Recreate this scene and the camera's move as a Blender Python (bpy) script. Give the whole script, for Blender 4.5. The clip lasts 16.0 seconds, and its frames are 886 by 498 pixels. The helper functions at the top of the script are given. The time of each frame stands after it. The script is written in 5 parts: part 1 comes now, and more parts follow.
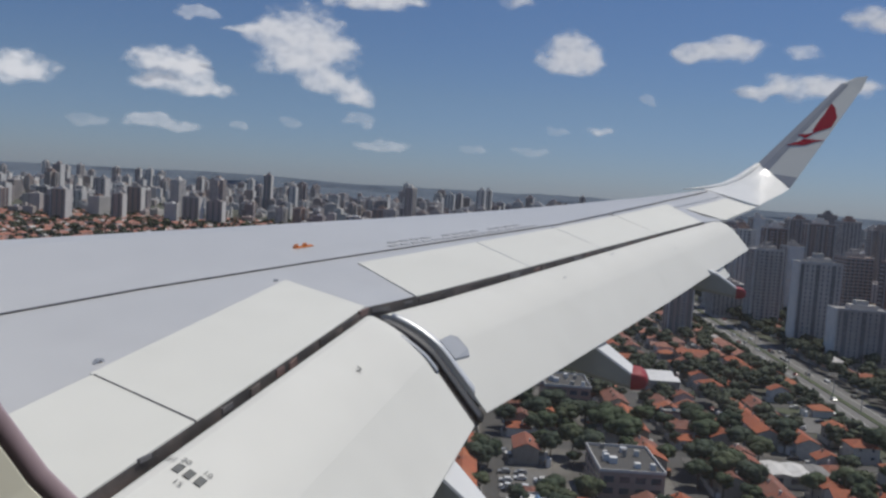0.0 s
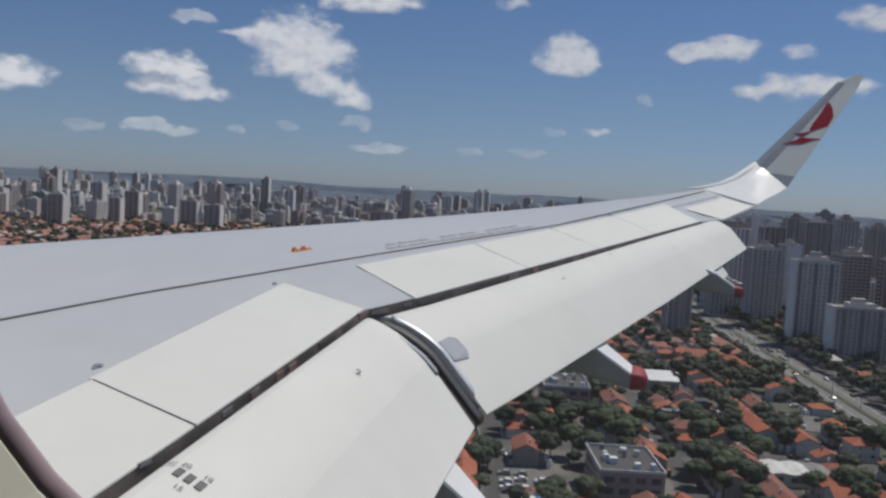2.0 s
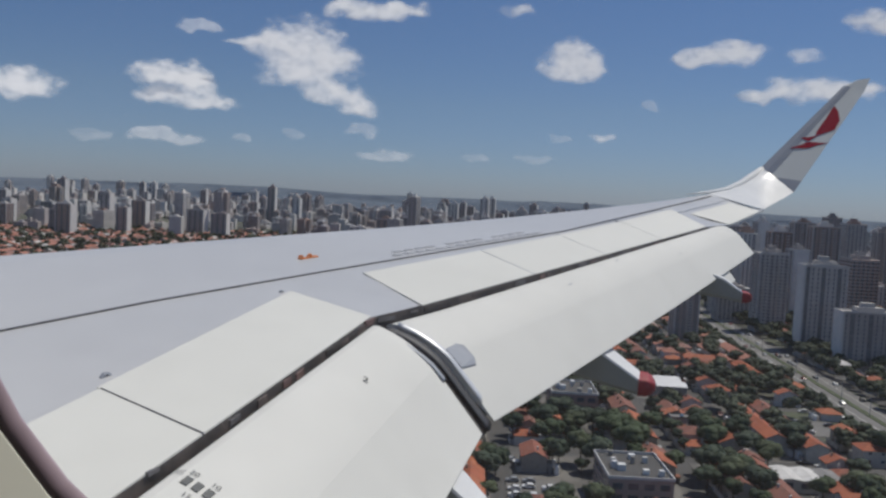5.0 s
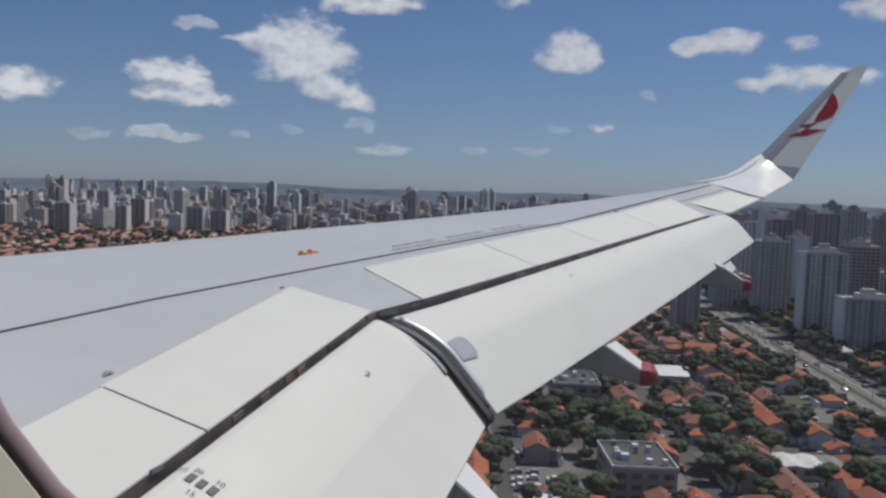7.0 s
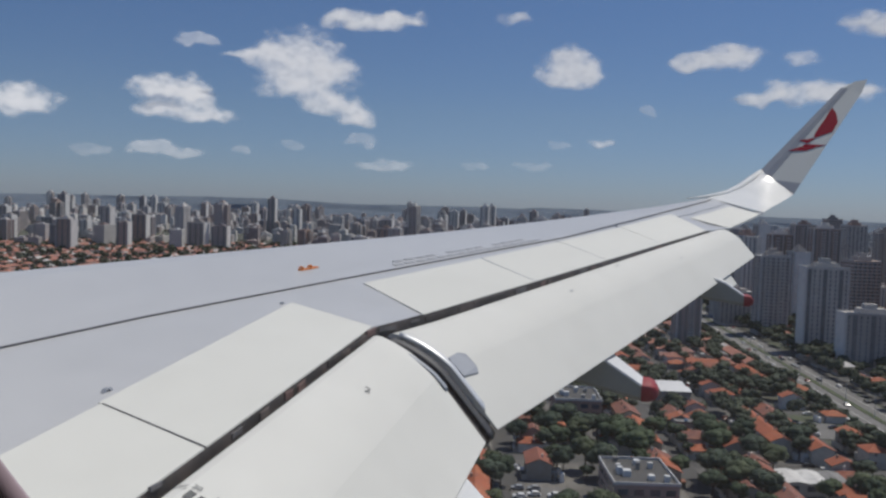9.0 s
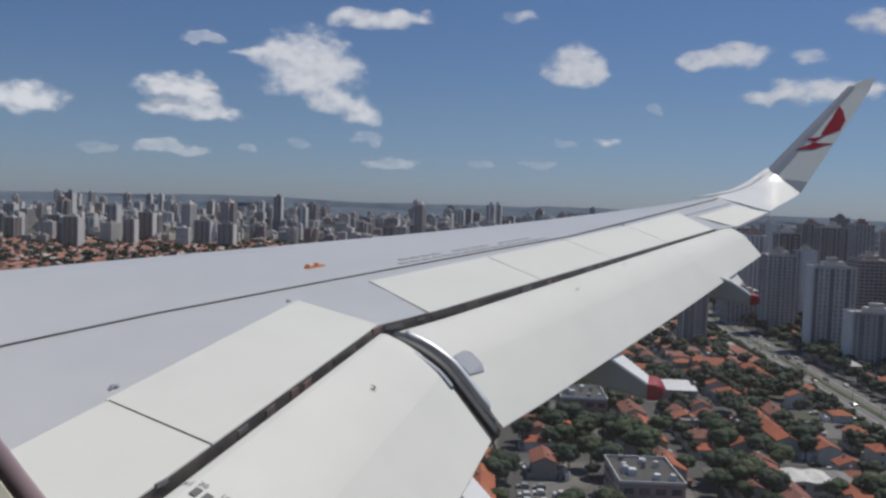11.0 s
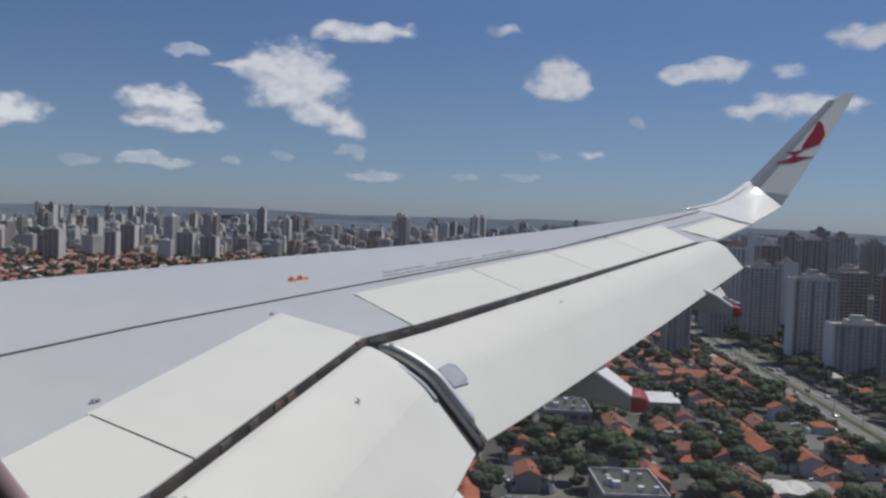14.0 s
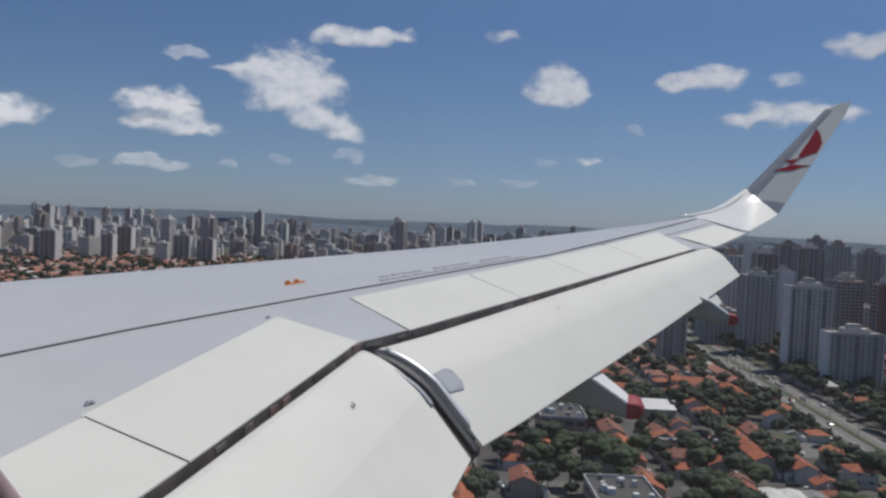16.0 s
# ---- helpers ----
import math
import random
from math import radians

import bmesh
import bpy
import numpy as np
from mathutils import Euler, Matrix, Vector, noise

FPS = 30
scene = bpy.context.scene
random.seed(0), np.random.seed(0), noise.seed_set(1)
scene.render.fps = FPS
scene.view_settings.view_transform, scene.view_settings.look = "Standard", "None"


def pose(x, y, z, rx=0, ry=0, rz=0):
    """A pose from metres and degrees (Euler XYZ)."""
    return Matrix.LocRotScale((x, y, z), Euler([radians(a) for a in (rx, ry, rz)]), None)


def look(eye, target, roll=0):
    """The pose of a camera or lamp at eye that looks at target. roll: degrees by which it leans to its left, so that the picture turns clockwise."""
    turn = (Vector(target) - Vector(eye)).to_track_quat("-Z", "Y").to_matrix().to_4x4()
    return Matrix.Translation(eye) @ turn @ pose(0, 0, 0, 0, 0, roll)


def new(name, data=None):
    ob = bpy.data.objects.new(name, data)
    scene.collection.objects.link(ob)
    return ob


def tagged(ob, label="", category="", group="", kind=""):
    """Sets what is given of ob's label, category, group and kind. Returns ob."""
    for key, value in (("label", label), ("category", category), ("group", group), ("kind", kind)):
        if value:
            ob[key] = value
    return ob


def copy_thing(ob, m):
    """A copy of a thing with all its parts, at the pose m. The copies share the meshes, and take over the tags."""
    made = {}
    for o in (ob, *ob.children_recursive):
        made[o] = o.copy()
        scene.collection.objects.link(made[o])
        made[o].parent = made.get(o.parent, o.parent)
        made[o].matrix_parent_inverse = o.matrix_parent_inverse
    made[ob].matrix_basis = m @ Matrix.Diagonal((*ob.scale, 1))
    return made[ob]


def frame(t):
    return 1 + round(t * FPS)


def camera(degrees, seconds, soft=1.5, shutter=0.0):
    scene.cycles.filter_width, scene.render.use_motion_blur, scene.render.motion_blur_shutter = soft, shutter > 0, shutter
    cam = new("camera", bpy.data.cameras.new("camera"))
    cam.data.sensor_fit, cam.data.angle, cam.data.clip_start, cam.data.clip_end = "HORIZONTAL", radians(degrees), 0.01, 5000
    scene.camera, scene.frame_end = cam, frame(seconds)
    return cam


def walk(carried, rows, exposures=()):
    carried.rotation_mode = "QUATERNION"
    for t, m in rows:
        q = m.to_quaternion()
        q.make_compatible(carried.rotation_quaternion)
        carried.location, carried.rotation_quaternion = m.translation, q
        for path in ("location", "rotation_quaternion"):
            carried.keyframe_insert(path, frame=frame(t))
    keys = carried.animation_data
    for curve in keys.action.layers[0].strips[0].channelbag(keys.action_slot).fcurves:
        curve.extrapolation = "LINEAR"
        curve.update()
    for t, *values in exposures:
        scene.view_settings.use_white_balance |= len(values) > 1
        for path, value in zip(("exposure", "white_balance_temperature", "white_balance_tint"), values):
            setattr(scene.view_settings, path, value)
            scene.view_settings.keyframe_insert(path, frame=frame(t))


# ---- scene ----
# Camera: a hand-held view out of a cabin window, beside the wing.
H = 85.0
EX, EY, EZ = 1.65, -1.56, 86.21
cam = camera(54.77, 16.0, soft=2.6)
PATH = [
    (0.0, pose(1.650, -1.562, 86.214, 85.704, -3.858, -76.031)),
    (0.5, pose(1.651, -1.563, 86.214, 86.132, -3.897, -76.154)),
    (1.0, pose(1.650, -1.561, 86.213, 86.412, -3.776, -76.360)),
    (1.5, pose(1.649, -1.561, 86.213, 86.270, -3.724, -76.414)),
    (2.0, pose(1.649, -1.561, 86.214, 85.835, -3.360, -76.187)),
    (2.5, pose(1.650, -1.561, 86.214, 85.900, -3.259, -75.899)),
    (3.0, pose(1.649, -1.561, 86.213, 86.083, -3.416, -75.754)),
    (3.5, pose(1.649, -1.561, 86.214, 86.665, -3.263, -75.558)),
    (4.0, pose(1.648, -1.560, 86.213, 86.319, -3.142, -75.428)),
    (6.5, pose(1.650, -1.562, 86.214, 86.311, -2.550, -76.374)),
    (7.0, pose(1.650, -1.562, 86.214, 85.825, -2.004, -75.842)),
    (7.5, pose(1.650, -1.562, 86.214, 86.364, -2.104, -75.924)),
    (8.0, pose(1.651, -1.563, 86.215, 86.634, -1.553, -76.099)),
    (8.5, pose(1.652, -1.564, 86.215, 86.988, -1.718, -75.935)),
    (9.0, pose(1.653, -1.564, 86.215, 86.846, -1.949, -75.799)),
    (11.5, pose(1.652, -1.564, 86.214, 86.721, -2.015, -75.375)),
    (12.0, pose(1.651, -1.563, 86.215, 86.717, -1.843, -75.599)),
    (12.5, pose(1.652, -1.564, 86.215, 85.846, -2.399, -76.684)),
    (13.0, pose(1.650, -1.562, 86.213, 85.775, -2.519, -77.150)),
    (13.5, pose(1.651, -1.562, 86.214, 86.858, -2.084, -76.804)),
    (14.0, pose(1.651, -1.562, 86.214, 87.600, -2.064, -76.479)),
    (14.5, pose(1.650, -1.562, 86.214, 87.291, -2.268, -76.259)),
    (15.0, pose(1.651, -1.563, 86.214, 87.467, -2.023, -76.581)),
    (15.5, pose(1.651, -1.562, 86.214, 87.624, -2.220, -76.670)),
    (16.0, pose(1.651, -1.562, 86.214, 87.939, -2.597, -76.660)),
]
walk(cam, PATH, [(0.0, -0.1), (16.0, -0.1)])

# ---- light ----
SUN_AZ, SUN_EL = radians(-42), radians(61)
world = bpy.data.worlds.new("sky")
scene.world = world
world.use_nodes = True
wn = world.node_tree
sky = wn.nodes.new("ShaderNodeTexSky")
sky.sky_type = "NISHITA"
sky.sun_disc = False
sky.sun_elevation = SUN_EL
sky.sun_rotation = math.pi / 2 - SUN_AZ
sky.altitude, sky.air_density, sky.dust_density, sky.ozone_density = 800.0, 1.0, 0.3, 1.5
wn.nodes["Background"].inputs["Strength"].default_value = 0.069
# hazy blue air: the sky keeps its blue down to the horizon
way, tall, tone, tint = (wn.nodes.new("ShaderNode" + k) for k in ("TexCoord", "SeparateXYZ", "ValToRGB", "Mix"))
tint.data_type, tint.blend_type = "RGBA", "MULTIPLY"
tint.inputs["Factor"].default_value = 1.0
wn.links.new(way.outputs["Generated"], tall.inputs[0])
wn.links.new(tall.outputs["Z"], tone.inputs[0])
for i, (at, c) in enumerate(((0.0, (0.465, 0.59, 0.945)), (0.10, (0.555, 0.66, 0.865)), (0.22, (0.555, 0.70, 0.93)), (0.40, (0.94, 1.06, 1.19)))):
    e = tone.color_ramp.elements[i] if i < 2 else tone.color_ramp.elements.new(at)
    e.position, e.color = at, (*c, 1)
wn.links.new(sky.outputs["Color"], tint.inputs["A"])
wn.links.new(tone.outputs["Color"], tint.inputs["B"])
wn.links.new(tint.outputs["Result"], wn.nodes["Background"].inputs["Color"])
sun_way = Vector((math.cos(SUN_EL) * math.cos(SUN_AZ), math.cos(SUN_EL) * math.sin(SUN_AZ), math.sin(SUN_EL)))
sun = new("sun", bpy.data.lights.new("sun", "SUN"))
sun.data.energy, sun.data.angle, sun.data.color = 3.5, radians(0.6), (1.0, 0.945, 0.85)
sun.matrix_world = look(Vector((0, 0, 300)) + sun_way * 100, (0, 0, 300))


# ---- materials ----
def surface(name, colours, rough=0.7, scale=1.0, spread=0.12, bump=0.0, metal=0.0, stain=0.0, by_object=False, by_island=False, fine=12.0, gloss=0.5):
    """A procedural surface: its colours are chosen by thing or by piece, varied by a coarse and a fine noise."""
    m = bpy.data.materials.new(name)
    m.use_nodes = True
    t = m.node_tree
    N, L = t.nodes, t.links
    b = N["Principled BSDF"]
    b.inputs["Roughness"].default_value = rough
    b.inputs["Metallic"].default_value = metal
    b.inputs["Specular IOR Level"].default_value = gloss
    co, info = N.new("ShaderNodeTexCoord"), N.new("ShaderNodeObjectInfo")
    shift = N.new("ShaderNodeVectorMath")
    shift.operation = "MULTIPLY_ADD"
    shift.inputs[1].default_value = (37.0, 53.0, 71.0)
    L.new(info.outputs["Random"], shift.inputs[0])
    L.new(co.outputs["Object"], shift.inputs[2])
    coarse, grain = N.new("ShaderNodeTexNoise"), N.new("ShaderNodeTexNoise")
    coarse.inputs["Scale"].default_value, grain.inputs["Scale"].default_value = scale, scale * fine
    coarse.inputs["Detail"].default_value, grain.inputs["Detail"].default_value = 4.0, 3.0
    for n in (coarse, grain):
        L.new(shift.outputs[0], n.inputs["Vector"])
    ramp = N.new("ShaderNodeValToRGB")
    els = ramp.color_ramp.elements
    ramp.color_ramp.interpolation = "LINEAR" if not (by_object or by_island) else "CONSTANT"
    while len(els) < len(colours):
        els.new(0.5)
    for i, c in enumerate(colours):
        els[i].position = i / max(1, len(colours) - (0 if (by_object or by_island) else 1))
        els[i].color = (*c, 1)
    if by_object:
        L.new(info.outputs["Random"], ramp.inputs[0])
    elif by_island:
        geo = N.new("ShaderNodeNewGeometry")
        L.new(geo.outputs["Random Per Island"], ramp.inputs[0])
    else:
        L.new(coarse.outputs["Fac"], ramp.inputs[0])
    add = N.new("ShaderNodeMath")
    add.operation = "ADD"
    L.new(coarse.outputs["Fac"], add.inputs[0])
    L.new(grain.outputs["Fac"], add.inputs[1])
    val = N.new("ShaderNodeMapRange")
    val.inputs["From Min"].default_value, val.inputs["From Max"].default_value = 0.6, 1.4
    val.inputs["To Min"].default_value, val.inputs["To Max"].default_value = 1 - spread, 1 + spread
    L.new(add.outputs[0], val.inputs["Value"])
    hsv = N.new("ShaderNodeHueSaturation")
    L.new(ramp.outputs["Color"], hsv.inputs["Color"])
    L.new(val.outputs[0], hsv.inputs["Value"])
    col = hsv.outputs["Color"]
    if stain:
        spot = N.new("ShaderNodeTexNoise")
        spot.inputs["Scale"].default_value, spot.inputs["Detail"].default_value = scale * 2.3, 6.0
        L.new(shift.outputs[0], spot.inputs["Vector"])
        cut = N.new("ShaderNodeMapRange")
        cut.inputs["From Min"].default_value, cut.inputs["From Max"].default_value, cut.inputs["To Max"].default_value = 0.52, 0.72, stain
        L.new(spot.outputs["Fac"], cut.inputs["Value"])
        mix = N.new("ShaderNodeMix")
        mix.data_type = "RGBA"
        mix.inputs["B"].default_value = (0.09, 0.08, 0.07, 1)
        L.new(cut.outputs[0], mix.inputs["Factor"])
        L.new(col, mix.inputs["A"])
        col = mix.outputs["Result"]
    L.new(col, b.inputs["Base Color"])
    if bump:
        bp = N.new("ShaderNodeBump")
        bp.inputs["Strength"].default_value, bp.inputs["Distance"].default_value = 0.5, bump
        L.new(grain.outputs["Fac"], bp.inputs["Height"])
        L.new(bp.outputs["Normal"], b.inputs["Normal"])
    return m


WING_GREY = surface("wing_grey_paint", [(0.485, 0.488, 0.492), (0.525, 0.528, 0.53)], 0.32, 0.5, 0.045, 0.0004, stain=0.03, fine=9)
PANEL = surface("panel_white_paint", [(0.615, 0.615, 0.575), (0.655, 0.655, 0.615)], 0.6, 0.8, 0.025, 0.0003, stain=0.03, fine=8, gloss=0.3)
FLAP = surface("flap_white_paint", [(0.60, 0.60, 0.57), (0.64, 0.64, 0.61)], 0.65, 0.7, 0.03, 0.0003, stain=0.05, fine=8, gloss=0.25)
FAIR = surface("fairing_white_paint", [(0.62, 0.63, 0.63), (0.70, 0.70, 0.70)], 0.4, 1.5, 0.04, 0.0003, stain=0.05)
# grey underside paint, with the shade of the fairing sides in the colour
UNDER = surface("underside_shade_grey", [(0.25, 0.26, 0.25), (0.29, 0.30, 0.29)], 0.5, 1.5, 0.05, 0.0003, stain=0.08)
GLOSSY = surface("tip_gloss_white", [(0.74, 0.74, 0.72), (0.79, 0.79, 0.77)], 0.2, 2.5, 0.03, 0.01, fine=3)
METAL = surface("bare_aluminium", [(0.55, 0.56, 0.58), (0.68, 0.69, 0.70)], 0.40, 3.0, 0.08, 0.0005, metal=0.35)
EDGE = surface("edge_grey_paint", [(0.24, 0.26, 0.30), (0.29, 0.31, 0.35)], 0.45, 2.0, 0.05)
# dark colour for the slot's shade, patchy for ground glimpsed through it
SLOT = surface("slot_shade_dark", [(0.02, 0.018, 0.018), (0.10, 0.085, 0.082), (0.035, 0.032, 0.032), (0.15, 0.12, 0.11), (0.05, 0.045, 0.045)], 0.6, 3.2, 0.4, 0.002, stain=0.25)
SEAL = surface("black_seal_rubber", [(0.035, 0.037, 0.042), (0.06, 0.06, 0.07)], 0.6, 2.0, 0.15)
PAD = surface("grey_wear_plate", [(0.30, 0.32, 0.36), (0.36, 0.38, 0.42)], 0.5, 4.0, 0.06)
RED = surface("red_paint", [(0.22, 0.006, 0.018), (0.28, 0.010, 0.022)], 0.65, 3.0, 0.08)
LOGO = surface("emblem_red_paint", [(0.30, 0.002, 0.022), (0.34, 0.003, 0.026)], 0.6, 3.0, 0.05, gloss=0.05)
ORANGE = surface("orange_paint", [(0.55, 0.16, 0.02), (0.62, 0.20, 0.03)], 0.5, 6.0, 0.15)
INK = surface("stencil_ink", [(0.07, 0.08, 0.08), (0.11, 0.11, 0.11)], 0.6, 9.0, 0.2)
FAINT = surface("worn_stencil_ink", [(0.30, 0.31, 0.34), (0.38, 0.39, 0.42)], 0.6, 9.0, 0.15)
CABIN = surface("cabin_cream_plastic", [(0.70, 0.70, 0.62), (0.76, 0.76, 0.68)], 0.5, 3.0, 0.03, 0.0003)
GASKET = surface("window_gasket_rubber", [(0.31, 0.24, 0.29), (0.38, 0.29, 0.35)], 0.6, 8.0, 0.15)
SKIN = surface("fuselage_white_paint", [(0.72, 0.72, 0.71), (0.77, 0.77, 0.76)], 0.35, 0.7, 0.03)

GROUND = surface("town_ground", [(0.045, 0.055, 0.035), (0.09, 0.085, 0.075), (0.06, 0.075, 0.04), (0.12, 0.11, 0.10)], 0.95, 0.02, 0.3, stain=0.2, fine=30)
ASPHALT = surface("asphalt", [(0.055, 0.054, 0.053), (0.085, 0.083, 0.08)], 0.9, 0.05, 0.2, stain=0.25, fine=20)
CONCRETE = surface("avenue_concrete", [(0.125, 0.122, 0.117), (0.17, 0.165, 0.157)], 0.9, 0.05, 0.15, stain=0.25, fine=20)
PAVING = surface("pavement_concrete", [(0.085, 0.083, 0.078), (0.125, 0.12, 0.112)], 0.9, 0.08, 0.2, stain=0.4, fine=15)
SOIL = surface("garden_ground", [(0.05, 0.06, 0.034), (0.10, 0.096, 0.085), (0.16, 0.152, 0.14), (0.06, 0.07, 0.04)], 0.95, 0.06, 0.3, stain=0.4, fine=12)
GRASS = surface("lawn", [(0.045, 0.062, 0.028), (0.07, 0.085, 0.04)], 0.95, 0.08, 0.3, fine=20)
TILE = surface("terracotta_roof_tiles", [(0.31, 0.085, 0.038), (0.35, 0.100, 0.043), (0.23, 0.076, 0.046), (0.35, 0.112, 0.052), (0.20, 0.080, 0.056), (0.31, 0.088, 0.041)], 0.85, 0.35, 0.28, 0.03, stain=0.45, by_object=True, fine=10)
# far tiles are greyed, with distance haze worked into their colour
TILE_FAR = surface("hazed_terracotta_tiles", [(0.30, 0.130, 0.092), (0.33, 0.145, 0.10), (0.26, 0.12, 0.09), (0.32, 0.14, 0.10), (0.25, 0.135, 0.11), (0.30, 0.125, 0.085), (0.45, 0.43, 0.41)], 0.85, 0.1, 0.25, by_island=True)
SHEET = surface("fibre_cement_sheet", [(0.26, 0.25, 0.235), (0.36, 0.35, 0.33), (0.55, 0.54, 0.52), (0.20, 0.195, 0.19), (0.68, 0.67, 0.65)], 0.8, 0.25, 0.2, 0.02, stain=0.45, by_object=True)
WHITE_ROOF = surface("white_roof_membrane", [(0.55, 0.55, 0.55), (0.66, 0.66, 0.65)], 0.6, 0.15, 0.06, stain=0.15)
WALLS = surface("house_plaster", [(0.50, 0.48, 0.43), (0.40, 0.36, 0.30), (0.60, 0.58, 0.54), (0.30, 0.28, 0.25), (0.45, 0.34, 0.25), (0.48, 0.47, 0.44)], 0.9, 0.3, 0.12, 0.01, stain=0.3, by_object=True)
WALLS_FAR = surface("far_plaster", [(0.52, 0.50, 0.46), (0.40, 0.37, 0.32), (0.56, 0.55, 0.53), (0.32, 0.30, 0.28)], 0.9, 0.1, 0.12, by_island=True)
TOWER = surface("tower_render", [(0.38, 0.35, 0.33), (0.45, 0.43, 0.41), (0.30, 0.26, 0.24), (0.50, 0.47, 0.44), (0.36, 0.27, 0.23), (0.24, 0.23, 0.23), (0.42, 0.38, 0.36), (0.28, 0.20, 0.18), (0.62, 0.60, 0.57), (0.66, 0.64, 0.60)], 0.85, 0.06, 0.12, stain=0.2, by_object=True)
# paler than the near towers: distance haze is mixed into these colours
TOWER_FAR = surface("hazed_tower_render", [(0.46, 0.41, 0.39), (0.55, 0.51, 0.49), (0.38, 0.33, 0.31), (0.60, 0.57, 0.54), (0.43, 0.34, 0.30), (0.32, 0.28, 0.28), (0.66, 0.64, 0.61), (0.68, 0.65, 0.62)], 0.85, 0.06, 0.12, by_island=True)
OUTB = surface("shed_roofs", [(0.42, 0.41, 0.39), (0.62, 0.61, 0.59), (0.26, 0.25, 0.24), (0.24, 0.10, 0.06), (0.80, 0.80, 0.79), (0.33, 0.32, 0.30), (0.80, 0.80, 0.79)], 0.45, 0.2, 0.15, by_island=True)
YARD = surface("yard_wall_plaster", [(0.40, 0.38, 0.35), (0.52, 0.50, 0.46), (0.30, 0.29, 0.27), (0.58, 0.56, 0.53)], 0.9, 0.2, 0.15, by_island=True)
TRIM = surface("tower_pale_ribs", [(0.46, 0.45, 0.44), (0.56, 0.55, 0.53)], 0.8, 0.2, 0.1, stain=0.1)
GLASS = surface("dark_window_glass", [(0.07, 0.078, 0.088), (0.11, 0.118, 0.13)], 0.12, 0.4, 0.3, gloss=0.8)
# end walls whitened so the towers' narrow sides look sunlit
END_WALL = surface("sunlit_white_end_walls", [(0.66, 0.64, 0.61), (0.74, 0.72, 0.69)], 0.8, 0.2, 0.1, stain=0.12)
TOWER_GLASS = surface("tower_window_glass", [(0.13, 0.135, 0.15), (0.20, 0.205, 0.22)], 0.25, 0.4, 0.25, gloss=0.6)
FRAME = surface("painted_window_frame", [(0.55, 0.55, 0.54), (0.62, 0.62, 0.60)], 0.6, 2.0, 0.08)
WOOD = surface("stained_door_wood", [(0.14, 0.075, 0.04), (0.20, 0.11, 0.06)], 0.6, 2.0, 0.2)
BARK = surface("tree_bark", [(0.07, 0.055, 0.04), (0.11, 0.09, 0.07)], 0.95, 1.5, 0.25, 0.02)
LEAF = surface("tree_leaves", [(0.050, 0.070, 0.043), (0.060, 0.083, 0.044), (0.043, 0.062, 0.041), (0.075, 0.092, 0.050), (0.052, 0.070, 0.047)], 0.8, 0.5, 0.4, by_object=True, gloss=0.2)
# far leaves are lightened in colour to carry distance haze
LEAF_FAR = surface("hazed_tree_leaves", [(0.072, 0.088, 0.062), (0.086, 0.100, 0.068), (0.066, 0.080, 0.060), (0.096, 0.110, 0.070)], 0.9, 0.1, 0.4, by_island=True, gloss=0.2)
# distance haze is put into the hills' blue-grey base colour
HILL = surface("haze_blue_hills", [(0.085, 0.112, 0.150), (0.115, 0.142, 0.180), (0.095, 0.122, 0.160)], 1.0, 0.004, 0.25, fine=15, gloss=0.0)
CARPAINT = surface("car_paint", [(0.65, 0.65, 0.65), (0.03, 0.03, 0.035), (0.30, 0.31, 0.32), (0.70, 0.70, 0.69), (0.25, 0.03, 0.03), (0.10, 0.11, 0.13)], 0.25, 1.0, 0.03, by_object=True)
TYRE = surface("tyre_rubber", [(0.02, 0.02, 0.02), (0.03, 0.03, 0.03)], 0.8)
LINE = surface("road_marking", [(0.60, 0.59, 0.56), (0.68, 0.67, 0.64)], 0.8, 0.6, 0.2, stain=0.4)
TANK = surface("water_tank_blue", [(0.10, 0.20, 0.34), (0.13, 0.25, 0.40)], 0.6, 1.0, 0.1)


# ---- helpers ----
def to_mesh(name, verts, faces, material, smooth=False):
    me = bpy.data.meshes.new(name)
    me.from_pydata([tuple(v) for v in verts], [], faces)
    me.materials.append(material)
    if smooth:
        me.polygons.foreach_set("use_smooth", [True] * len(me.polygons))
    return me


def piece(name, verts, faces, material, parent=None, label="", smooth=False):
    """One mesh as a part of its parent, or as a thing of its own."""
    ob = new(name, to_mesh(name, verts, faces, material, smooth))
    ob.parent = parent
    return tagged(ob, label)


def part(name, bm, material, parent, label="", smooth=False):
    me = bpy.data.meshes.new(name)
    bmesh.ops.recalc_face_normals(bm, faces=bm.faces[:])
    bm.to_mesh(me)
    bm.free()
    me.materials.append(material)
    if smooth:
        me.polygons.foreach_set("use_smooth", [True] * len(me.polygons))
    ob = new(name, me)
    ob.parent = parent
    return tagged(ob, label)


def boxes(items):
    """Vertices and faces of many boxes (x0, x1, y0, y1, z0, z1)."""
    V, F = [], []
    for x0, x1, y0, y1, z0, z1 in items:
        n = len(V)
        V += [(x0, y0, z0), (x1, y0, z0), (x1, y1, z0), (x0, y1, z0), (x0, y0, z1), (x1, y0, z1), (x1, y1, z1), (x0, y1, z1)]
        F += [(n + a, n + b, n + c, n + d) for a, b, c, d in ((3, 2, 1, 0), (4, 5, 6, 7), (0, 1, 5, 4), (1, 2, 6, 5), (2, 3, 7, 6), (3, 0, 4, 7))]
    return V, F


